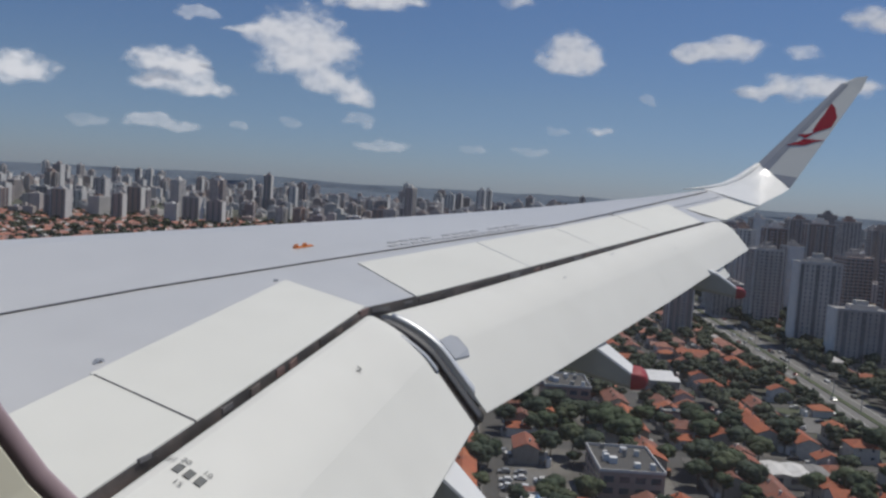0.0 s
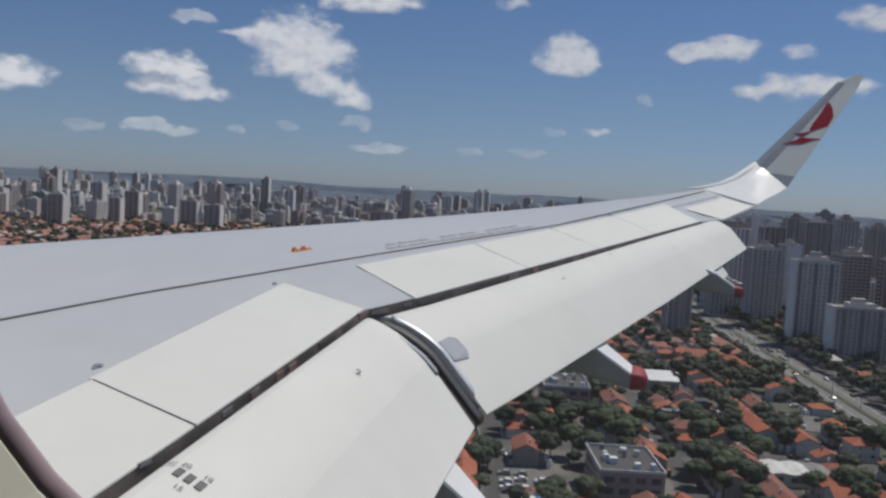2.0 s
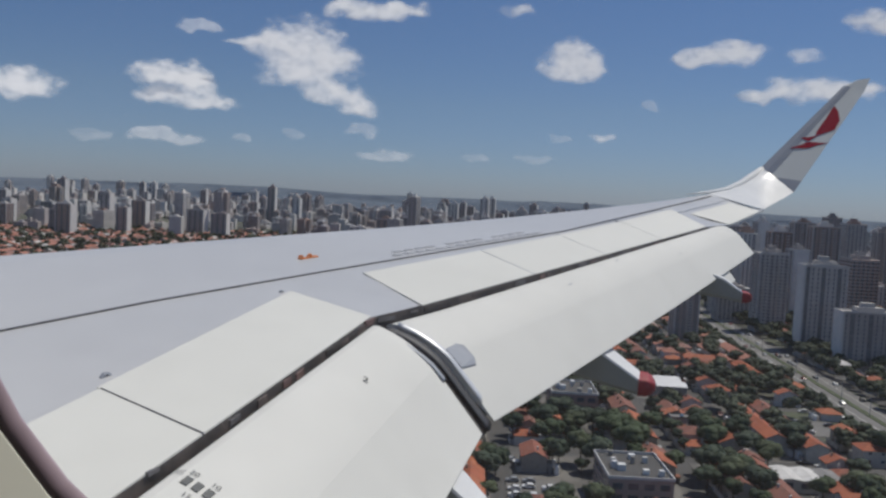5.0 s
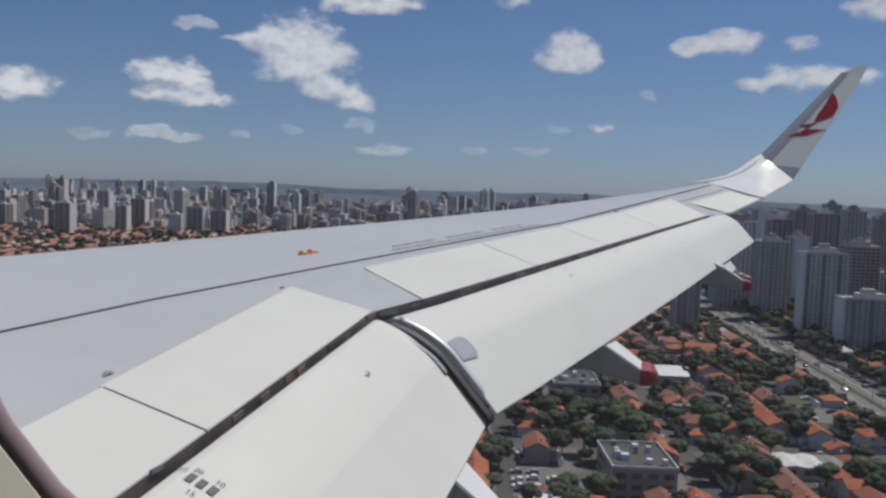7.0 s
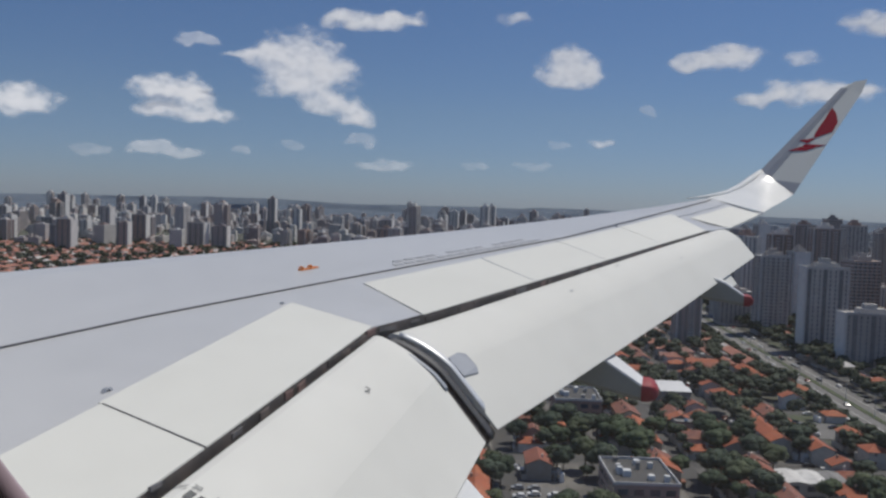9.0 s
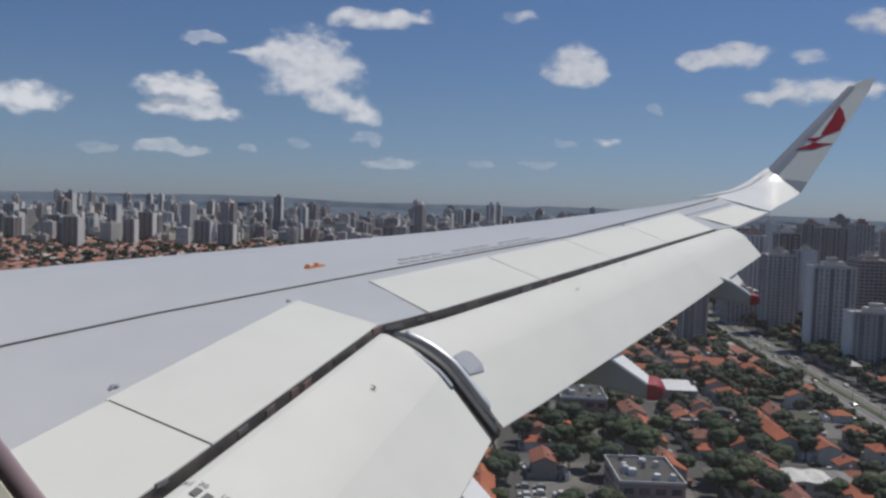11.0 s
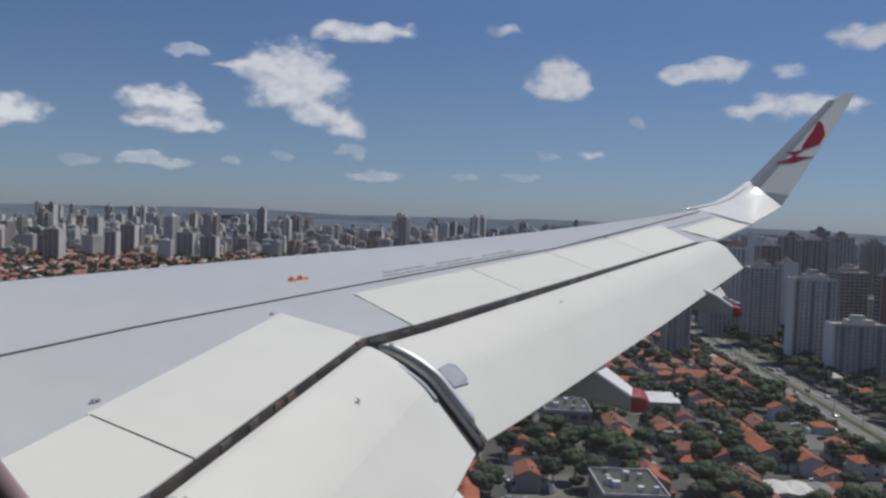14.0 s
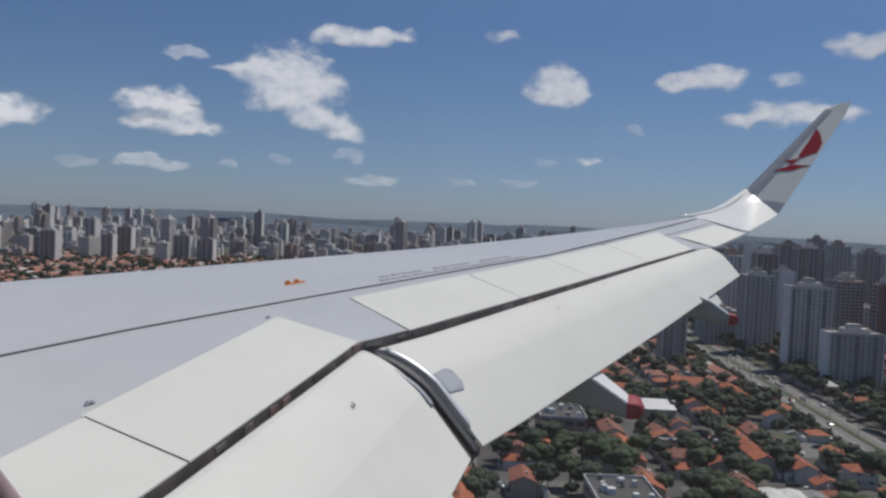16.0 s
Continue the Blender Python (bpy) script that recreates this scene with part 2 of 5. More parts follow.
def loft(loops, closed=True, caps=True):
    """A skin over loops of equally many points."""
    n = len(loops[0])
    V = [p for loop in loops for p in loop]
    F = []
    for i in range(len(loops) - 1):
        for j in range(n if closed else n - 1):
            k = (j + 1) % n
            F.append((i * n + j, i * n + k, (i + 1) * n + k, (i + 1) * n + j))
    if caps and closed:
        F.append(tuple(range(n - 1, -1, -1)))
        F.append(tuple((len(loops) - 1) * n + j for j in range(n)))
    return V, F


def fixed(V, F):
    """A bmesh of these, with normals made to face outwards."""
    bm = bmesh.new()
    vs = [bm.verts.new(v) for v in V]
    for f in F:
        bm.faces.new([vs[i] for i in f])
    return bm


# ---- the cabin wall round the camera ----
def rounded(y0, y1, z0, z1, r, n=10):
    pts = []
    for cy, cz, a0 in ((y1 - r, z1 - r, 0), (y0 + r, z1 - r, 90), (y0 + r, z0 + r, 180), (y1 - r, z0 + r, 270)):
        for i in range(n):
            a = radians(a0 + 90 * i / (n - 1))
            pts.append((cy + r * math.cos(a), cz + r * math.sin(a)))
    return pts


def ring(x, grow):
    return [(x, EY + p[0], EZ + p[1]) for p in rounded(-0.10 - grow, 0.1258 + grow, -0.0690 - grow, 0.255 + grow, 0.08 + grow)]


def outer(x, half_y, z0, z1):
    loop = []
    for _, y, z in ring(x, 0):
        dy, dz = y - EY - 0.0145, z - EZ - 0.09
        s = min(half_y / max(abs(dy), 1e-6), (z1 if dz > 0 else -z0) / max(abs(dz), 1e-6))
        loop.append((x, EY + 0.0145 + dy * s, EZ + 0.09 + dz * s))
    return loop


wall = part("wall_cabin", fixed(*loft([outer(EX + 0.04, 0.6, -0.45, 0.45), ring(EX + 0.04, 0.060), ring(EX + 0.09, 0.034), ring(EX + 0.1236, 0.0028), ring(EX + 0.1245, 0.0026), ring(EX + 0.1285, 0.0034), ring(EX + 0.140, 0.02), ring(EX + 0.16, 0.07),
                                       outer(EX + 0.16, 0.6, -0.45, 0.45), outer(EX + 0.04, 0.6, -0.45, 0.45)], caps=False)), CABIN, None, smooth=False)
tagged(wall, "cream plastic cabin side wall round a window", "wall", kind="structure")
win = tagged(new("window_1"), "rounded cabin window with a brown rubber gasket", "window", kind="structure")
part("gasket", fixed(*loft([ring(EX + 0.1262, 0.0036), ring(EX + 0.1241, 0.0032), ring(EX + 0.1239, 0.0024), ring(EX + 0.1261, 0.0), ring(EX + 0.1266, 0.0), ring(EX + 0.1280, 0.0030)], caps=False)), GASKET, win, "brown rubber gasket", smooth=True)
# acrylic pane, faintly crazed and smeared, which scatters a little of the daylight
PANE = bpy.data.materials.new("crazed_acrylic")
PANE.use_nodes = True
pt = PANE.node_tree
pt.nodes.remove(pt.nodes["Principled BSDF"])
clear, milk, both, smear, span, at = (pt.nodes.new("ShaderNode" + k) for k in ("BsdfTransparent", "BsdfTranslucent", "MixShader", "TexNoise", "MapRange", "TexCoord"))
milk.inputs["Color"].default_value = (0.95, 0.87, 0.85, 1)
smear.inputs["Scale"].default_value, smear.inputs["Detail"].default_value = 14.0, 4.0
span.inputs["From Min"].default_value, span.inputs["From Max"].default_value = 0.3, 0.75
span.inputs["To Min"].default_value, span.inputs["To Max"].default_value = 0.014, 0.036
pt.links.new(at.outputs["Object"], smear.inputs["Vector"])
pt.links.new(smear.outputs["Fac"], span.inputs["Value"])
pt.links.new(span.outputs[0], both.inputs[0])
pt.links.new(clear.outputs[0], both.inputs[1])
pt.links.new(milk.outputs[0], both.inputs[2])
pt.links.new(both.outputs[0], pt.nodes["Material Output"].inputs["Surface"])
edge = ring(EX + 0.1268, 0.0018)
pane = piece("pane", edge, [tuple(range(len(edge)))], PANE, win, "clear acrylic pane with a faint haze")
pane.visible_shadow = False
# the rest of the fuselage shell, closed behind the camera
shell = []
for y in (-9.0, EY + 0.0145 - 0.6, EY + 0.0145 + 0.6, 10.0):
    a0 = math.asin(0.45 / 1.86)
    arc = [a0 + (2 * math.pi - 2 * a0) * i / 40 for i in range(41)]
    shell.append([(1.86 * math.cos(a), y, EZ + 0.09 + 1.86 * math.sin(a)) for a in arc] + [(1.76 * math.cos(a), y, EZ + 0.09 + 1.76 * math.sin(a)) for a in reversed(arc)])
hull = part("wall_fuselage", fixed(*loft(shell)), SKIN, None)
tagged(hull, "white painted curved fuselage shell", "fuselage", kind="structure")
V, F = boxes([(1.70, 1.808, -9.0, EY + 0.0145 - 0.6, EZ - 0.36, EZ + 0.54), (1.70, 1.808, EY + 0.0145 + 0.6, 10.0, EZ - 0.36, EZ + 0.54)])
tagged(piece("wall_window_belt", V, F, SKIN), "white painted window belt of the fuselage", "fuselage", kind="structure")
for y in (-9.0, 10.0):
    V, F = loft([[(1.85 * math.cos(radians(9 * i)), y + d, EZ + 0.09 + 1.85 * math.sin(radians(9 * i))) for i in range(40)] for d in (-0.03, 0.03)])
    tagged(piece("wall_bulkhead", V, F, CABIN), "cream cabin bulkhead", "wall", kind="structure")
V, F = boxes([(-1.35, 1.35, -8.9, 9.9, EZ - 1.15, EZ - 1.10)])
tagged(piece("floor", V, F, EDGE), "grey cabin floor", "floor", kind="structure")

# ---- the wing ----
A, B, XK, TS, LS = 0.106, 0.074, 6.24, 0.328, 0.570


def flex(x):
    return 0.045 * max(0.0, x - 14.6) ** 2


def plane(x, y):
    # the skin rises towards the leading edge near the tip
    rise = 0.15 * (max(0.0, x - 9.0) / 6) ** 2 * min(1.0, max(0.0, (y - rear(x)) / 0.7))
    # and droops towards the rear edge outboard of the kink
    bend = 0.0058 * (min(x, 13.3) - 3.5) * min(1.0, max(0.0, (x - 6.24) / 0.25)) * min(1.0, max(0.0, (15.0 - x) / 1.7))
    return A * (x - EX) + B * y + flex(x) + rise - bend * min(1.0, max(0.0, 1 - (y - rear(x)) / 0.55))


def rear(x):
    """The rear edge of the spoilers."""
    return -max(0.0, x - XK) * TS


def front(x):
    return 2.86 - (x - XK) * LS


def top(x, y, lift=0.0):
    return (x, y, plane(x, y) + lift)


wing = tagged(new("aircraft_wing"), "white and grey airliner wing with lowered flaps", "aircraft wing")
wing.location = (0, 0, H)
stations = sorted([1.70, XK] + [1.98 + 0.6 * i for i in range(23)])
loops = []
for x in stations:
    yf, yr = front(x), rear(x) - (0.0 if x < 13.25 else 0.14)
    c = yf - yr
    up, low = [], []
    for s in (1.0, 0.8, 0.6, 0.4, 0.2, 0.1, 0.05, 0.02, 0.005):
        y = yf - s * c
        nose = -0.055 * c * max(0.0, 1 - s / 0.16) ** 2.2
        up.append((x, y, plane(x, y) + nose))
        thick = c * 0.16 * (math.sqrt(s) * (1.05 - s)) + (0.10 if x < 13.2 else 0.012)
        low.append((x, y, plane(x, y) + nose - thick * (0.25 if s < 0.01 else 1)))
    loops.append(up + low[::-1])
part("wing_box", fixed(*loft(loops)), WING_GREY, wing, "light grey painted wing skin", smooth=False)


def slab(name, corners, material, low=0.002, high=0.008, label="", n=8):
    """A plate lying on the wing: corners (front a, front b, rear b, rear a) in plan."""
    (ax, ay), (bx, by), (cx, cy), (dx, dy) = corners
    bot, hi = [], []
    for i in range(n + 1):
        u = i / n
        p, q = (ax + (bx - ax) * u, ay + (by - ay) * u), (dx + (cx - dx) * u, dy + (cy - dy) * u)
        bot.append((p, q))
    loops = [[top(*p, low), top(*p, high), top(*q, high), top(*q, low)] for p, q in bot]
    return part(name, fixed(*loft(loops)), material, wing, label)


slab("spoiler", [(4.608, 0.580), (6.50, 0.60), (6.245, -0.012), (4.412, -0.012)], PANEL, label="white inboard spoiler panel", high=0.009)
slab("fixed_panel", [(2.0, 0.56), (4.601, 0.565), (4.400, -0.012), (2.0, -0.012)], PANEL, label="white fixed panel beside the spoiler", high=0.009)
cuts = [6.74, 8.22, 9.62, 11.10, 12.72]
for i in range(4):
    x0, x1 = cuts[i] + (0 if i == 0 else 0.006), cuts[i + 1] - 0.006
    slab("spoiler", [(x0 + 0.53 - 0.02 * i, rear(x0) + (0.57 - 0.02 * i) - 0.02 * i), (x1 + 0.51 - 0.02 * i, rear(x1) + 0.53 - 0.04 * i), (x1, rear(x1) - 0.012), (x0, rear(x0) - 0.012)], PANEL,
         label="white outboard spoiler panel", high=0.009)
slab("joint", [(4.600, 0.560), (4.609, 0.560), (4.412, -0.012), (4.400, -0.012)], SEAL, high=0.0105, label="dark joint between the panels", n=2)
for x in cuts[1:4]:
    slab("joint", [(x + 0.50, rear(x) + 0.52), (x + 0.512, rear(x) + 0.52), (x + 0.006, rear(x) - 0.012), (x - 0.006, rear(x) - 0.012)], PAD, high=0.0102, label="fine joint between spoilers", n=2)
slab("aileron", [(13.3, rear(13.3) + 0.36), (14.95, rear(14.95) + 0.30), (14.95, rear(14.95) - 0.13), (13.3, rear(13.3) - 0.135)], PANEL, label="white aileron", low=0.001, high=0.006)


def strip(name, points, width, material, lift=0.006, label=""):
    """A thin line along plan points on the wing's skin."""
    loops = []
    for i, (x, y) in enumerate(points):
        loops.append([top(x, y - width / 2, lift), top(x, y + width / 2, lift), top(x, y + width / 2, lift - 0.004), top(x, y - width / 2, lift - 0.004)])
    return part(name, fixed(*loft(loops)), material, wing, label)


strip("seam", [(2.2, 2.05), (5.0, 1.40), (5.82, 1.145), (7.12, 0.66), (9.1, -0.10), (10.4, -0.63), (13.2, -1.62), (15.0, -2.30)], 0.020, SEAL, label="dark seal line across the wing skin")
strip("seam", [(12.72, -1.66), (15.0, -2.50)], 0.008, PAD, label="fine panel joint")


# a flap's upper skin, as (aft, up): a curved nose, then a flat tail behind a crease
CREST = [(0.030, -0.045), (0.036, -0.034), (0.045, -0.026), (0.060, -0.021), (0.085, -0.021)]
for i in range(14):
    a, b = CREST[-1]
    CREST.append((a + 0.33 / 14, b - 0.33 / 14 * math.tan(radians(15 + 27 * (i + 0.5) / 14)) * 1.035))
CREST += [(0.70, -0.545)]


def flap_lift(x, dy, size):
    """How far a flap's skin, dy behind the spoilers, stands above its profile."""
    back_end = min(1.0, max(0.0, -dy / 0.7))
    if size is inner_size:
        return 0.008 * max(0.0, 1 + dy / 0.45) + 0.045 * back_end
    return -0.026 * max(0.0, 1 - (x - 6.3) / 4.5) * max(0.0, 1 + dy / 0.45) + (0.0058 * (x - 3.5) + 0.045 * max(0.0, 1 - (x - 6.3) / 3.5)) * back_end


def flap(x0, x1, n, size, label):
    loops = []
    for i in range(n + 1):
        x = x0 + (x1 - x0) * i / n
        k = size(x)
        prof = [(-0.070, -0.14), (-0.032, -0.085), *((-a, b) for a, b in CREST), (-0.70, -0.55), (-0.45, -0.33), (-0.22, -0.24), (-0.12, -0.20)]
        loops.append([(x, rear(x) + dy * k - 0.012, plane(x, rear(x)) + dz * k + B * dy * k + flap_lift(x, dy, size)) for dy, dz in prof])
    ob = part("flap", fixed(*loft(loops)), FLAP, wing, label, smooth=True)
    ob.data.set_sharp_from_angle(angle=radians(6 if size is inner_size else 30))
    return ob


def inner_size(x):
    return 1.0


def outer_size(x):
    return 1.0 - 0.047 * (x - 6.3)


flap_in = flap(2.05, 6.14, 10, inner_size, "white inboard flap, lowered")
flap_out = flap(6.33, 13.22, 14, outer_size, "white outboard flap, lowered")


def on_flap(x, d, size, lift=0.004):
    """A point on a flap's upper skin, d metres behind its nose."""
    k = size(x)
    dy = -0.11 - d
    dz = float(np.interp(-dy, [a for a, b in CREST], [b for a, b in CREST]))
    return (x, rear(x) + dy * k - 0.012, plane(x, rear(x)) + dz * k + B * dy * k + lift + flap_lift(x, dy, size))


# slot behind the spoilers: a strip with the shade put into its colour
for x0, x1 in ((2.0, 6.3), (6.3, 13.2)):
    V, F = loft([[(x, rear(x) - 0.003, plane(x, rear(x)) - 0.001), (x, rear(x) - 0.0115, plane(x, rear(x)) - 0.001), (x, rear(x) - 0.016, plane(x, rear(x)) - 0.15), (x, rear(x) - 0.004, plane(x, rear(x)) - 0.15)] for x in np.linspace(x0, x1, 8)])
    part("slot_lining", fixed(V, F), SLOT, wing, "dark strip for the shade in the slot ahead of the flap")
gear = random.Random(21)
SLOT_RED = surface("slot_red_patches", [(0.13, 0.07, 0.062), (0.19, 0.13, 0.12)], 0.6, 9.0, 0.3)
GEAR = surface("worn_grey_fitting", [(0.09, 0.088, 0.095), (0.15, 0.145, 0.15)], 0.55, 7.0, 0.3)
x = 4.6
while x < 13.0:
    long, deep = gear.choice((0.05, 0.08, 0.16, 0.30, 0.42)), gear.uniform(0.012, 0.04)
    y0, y1, z0, z1 = rear(x), rear(x + long), plane(x, rear(x)) - gear.uniform(0.006, 0.022), plane(x + long, rear(x + long)) - 0.012
    loops = [[(xx, yy - 0.0118, zz), (xx, yy - 0.019, zz), (xx, yy - 0.019, zz - deep), (xx, yy - 0.0118, zz - deep)] for xx, yy, zz in ((x, y0, z0), (x + long, y1, z1))]
    paint, tell = (gear.choice(((GEAR, "grey bracket in the slot"), (SLOT, "dark bracket in the slot"), (GEAR, "grey bracket in the slot"), (SLOT_RED, "reddish bracket in the slot"))) if long < 0.25 else (gear.choice((GEAR, SLOT)), "long grey fitting in the slot"))
    part("bracket", fixed(*loft(loops)), paint, wing, tell)
    x += long + gear.uniform(0.04, 0.28)
# reddish block added at the kink, for ground that shows through the gap
V, F = boxes([(6.12, 6.30, -0.030, -0.014, plane(6.2, 0) - 0.03, plane(6.2, 0) + 0.002)])
piece("bracket", V, F, SLOT_RED, wing, "reddish block added in the gap at the kink")
V, F = boxes([(4.05, 4.115, -0.022, -0.010, plane(4.08, 0) - 0.006, plane(4.08, 0) + 0.009)])
piece("clip", V, F, GEAR, wing, "small grey clip on the panel edge")

# metal seal between the flaps
def tube(path, r0, r1, name, material, label, flat=0.6, n=8):
    loops = []
    for i, p in enumerate(path):
        r = r0 + (r1 - r0) * i / (len(path) - 1)
        loops.append([(p[0] + r * math.cos(2 * math.pi * j / n), p[1] + 0.35 * r * flat * math.sin(2 * math.pi * j / n), p[2] + r * flat * math.sin(2 * math.pi * j / n)) for j in range(n)])
    return part(name, fixed(*loft(loops)), material, wing, label, smooth=True)


def seal_path(x, lift, d0, d1, n=9):
    return [tuple(np.array(on_flap(x + 0.02 * i / n, d0 + (d1 - d0) * i / (n - 1), outer_size, lift))) for i in range(n)]


tube(seal_path(6.345, -0.004, 0.0, 0.50, 16), 0.036, 0.044, "flap_seal", METAL, "curved bare metal seal between the flaps")
# black tube added to make the gap between the flaps dark
tube(seal_path(6.262, -0.028, -0.02, 0.58, 16), 0.048, 0.052, "flap_rail", SEAL, "black tube for the dark gap between the flaps")
tube(seal_path(6.115, -0.002, 0.14, 0.36, 8), 0.022, 0.026, "edge_bumper", PAD, "grey edge strip on the flap")
# dark sheet added below the gap, in place of its shade
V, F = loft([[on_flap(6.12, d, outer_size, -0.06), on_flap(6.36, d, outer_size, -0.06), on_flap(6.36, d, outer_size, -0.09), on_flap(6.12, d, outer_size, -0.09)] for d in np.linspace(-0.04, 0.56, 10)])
part("gap_liner", fixed(V, F), SLOT, wing, "dark sheet added for shade under the flap gap")
V = [on_flap(x, d, outer_size, h) for h in (0.004, 0.016) for x, d in ((6.37, 0.268), (6.50, 0.255), (6.545, 0.278), (6.55, 0.345), (6.52, 0.372), (6.37, 0.365))]
F = [tuple(range(5, -1, -1)), tuple(range(6, 12))] + [(i, (i + 1) % 6, 6 + (i + 1) % 6, 6 + i) for i in range(6)]
part("wear_plate", fixed(V, F), PAD, flap_out, "grey plate on the flap")


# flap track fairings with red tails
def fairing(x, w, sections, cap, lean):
    """A slab-sided canoe under the flap: grey below, darkened for its shade, white on top. sections: (y, top, bottom,
    part of the width).
    """
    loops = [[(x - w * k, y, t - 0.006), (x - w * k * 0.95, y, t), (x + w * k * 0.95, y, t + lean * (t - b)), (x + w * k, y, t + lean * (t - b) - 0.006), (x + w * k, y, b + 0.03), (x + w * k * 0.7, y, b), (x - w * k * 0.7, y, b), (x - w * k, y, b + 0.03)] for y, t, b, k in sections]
    body = part("fairing", fixed(*loft(loops)), UNDER, wing, "slab-sided flap track fairing, grey with its shade painted in")
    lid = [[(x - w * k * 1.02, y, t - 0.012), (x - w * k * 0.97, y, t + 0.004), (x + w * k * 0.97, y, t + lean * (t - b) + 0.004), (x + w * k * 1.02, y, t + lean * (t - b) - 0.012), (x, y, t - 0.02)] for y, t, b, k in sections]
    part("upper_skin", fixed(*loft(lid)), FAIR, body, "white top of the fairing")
    y, t, b, k = sections[-1]
    m = (t + b) / 2
    loops = [[(x + (p[0] - x) * g, y + 0.005 - o, m + (p[2] - m) * g) for p in loops[-1]] for g, o in ((1.04, 0.0), (1.03, cap * 0.45), (0.80, cap * 0.80), (0.35, cap))]
    part("tail", fixed(*loft(loops)), RED, body, "rounded red tail cap", smooth=True).data.set_sharp_from_angle(angle=radians(50))


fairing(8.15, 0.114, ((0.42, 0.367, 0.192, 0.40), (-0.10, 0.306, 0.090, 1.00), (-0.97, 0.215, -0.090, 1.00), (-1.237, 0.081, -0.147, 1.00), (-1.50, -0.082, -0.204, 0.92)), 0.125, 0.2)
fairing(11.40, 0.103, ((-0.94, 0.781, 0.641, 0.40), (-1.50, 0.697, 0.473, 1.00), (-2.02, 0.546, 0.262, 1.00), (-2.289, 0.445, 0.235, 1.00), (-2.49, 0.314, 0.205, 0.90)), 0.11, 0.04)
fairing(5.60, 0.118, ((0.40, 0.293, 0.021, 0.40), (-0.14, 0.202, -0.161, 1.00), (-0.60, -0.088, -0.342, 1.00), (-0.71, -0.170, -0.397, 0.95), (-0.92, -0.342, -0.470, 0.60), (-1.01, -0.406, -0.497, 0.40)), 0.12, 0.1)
tab = []
for x in (11.42, 11.98):
    k = outer_size(x)
    y, z = rear(x) - 0.70 * k - 0.008, plane(x, rear(x)) - 0.535 * k - B * 0.70 * k
    tab.append([(x, y + 0.05, z + 0.062), (x, y - 0.062, z - 0.085), (x, y - 0.058, z - 0.10), (x, y + 0.04, z - 0.01)])
V, F = loft(tab)
part("flap_tab", fixed(V, F), FLAP, wing, "small tab at the flap's rear edge")

# upturned wing tip
spine = [((15.10, -2.224, 1.418), (15.10, -3.06, 1.222), 0.004), ((15.50, -2.533, 1.496), (15.45, -3.20, 1.298), 0.03), ((15.95, -2.774, 1.608), (15.80, -3.356, 1.372), 0.04),
         ((16.35, -2.96, 1.735), (16.12, -3.51, 1.45), 0.05), ((16.60, -3.14, 1.88), (16.38, -3.64, 1.53), 0.06)]
upper = []
for u in (0.0, 0.33, 0.67, 1.0):
    upper.append((tuple(Vector((16.60, -3.14, 1.88)).lerp(Vector((17.60, -4.48, 3.39)), u)), tuple(Vector((16.38, -3.64, 1.53)).lerp(Vector((17.55, -4.79, 3.30)), u)), 0.06 - 0.03 * u))
upper += [((17.67, -4.68, 3.50), (17.70, -4.90, 3.545), 0.02)]


def blade(seq, turn):
    loops = []
    for f, r, t in seq:
        f, r = Vector(f), Vector(r)
        n = Vector((0.85, 0, -0.53)) if turn else Vector((0.45, 0, -0.9))
        if turn:
            loop = [f, f.lerp(r, 0.12) - n * t * 0.5, r - n * 0.003, r + n * 0.003, f.lerp(r, 0.12) + n * t * 0.6]
        else:
            loop = [f, f.lerp(r, 0.08) - n * t * 0.5, f.lerp(r, 0.3) - n * t * 0.6, f.lerp(r, 0.7) - n * t * 0.3, r, f.lerp(r, 0.7) + n * t * 0.2, f.lerp(r, 0.3) + n * t * 0.4, f.lerp(r, 0.08) + n * t * 0.4]
        loops.append([tuple(p) for p in loop])
    return loops


root = part("tip_root", fixed(*loft(blade(spine, False))), GLOSSY, wing, "glossy white curved wing tip root", smooth=True)
root.data.set_sharp_from_angle(angle=radians(38))
fillet = []
for i, (p, r) in enumerate((((14.60, -1.94, 1.385), 0.006), ((15.10, -2.224, 1.43), 0.020), ((15.50, -2.533, 1.496), 0.040), ((15.95, -2.774, 1.608), 0.056), ((16.35, -2.96, 1.735), 0.060), ((16.60, -3.14, 1.88), 0.044))):
    fillet.append([(p[0] + 0.5 * r * math.cos(0.785 * j), p[1] + r * math.cos(0.785 * j), p[2] + r * math.sin(0.785 * j)) for j in range(8)])
part("tip_fillet", fixed(*loft(fillet)), GLOSSY, wing, "glossy white leading fillet of the wing tip", smooth=True)
sharklet = part("winglet", fixed(*loft(blade(upper, True))), PANEL, wing, "white upturned winglet with a red emblem", smooth=False)


def on_tip(u, v, lift=0.03):
    """A point on the winglet's inner face: u from root to tip, v from its leading to its trailing edge."""
    s = u * 3
    i = min(2, int(s))
    f = Vector(upper[i][0]).lerp(Vector(upper[i + 1][0]), s - i)
    r = Vector(upper[i][1]).lerp(Vector(upper[i + 1][1]), s - i)
    t = upper[i][2]
    return tuple(f.lerp(r, v) - Vector((0.85, 0, -0.53)) * (lift + t * 0.5 * (max(v, 0.0) / 0.12 if v < 0.12 else (1 - v) / 0.88)))


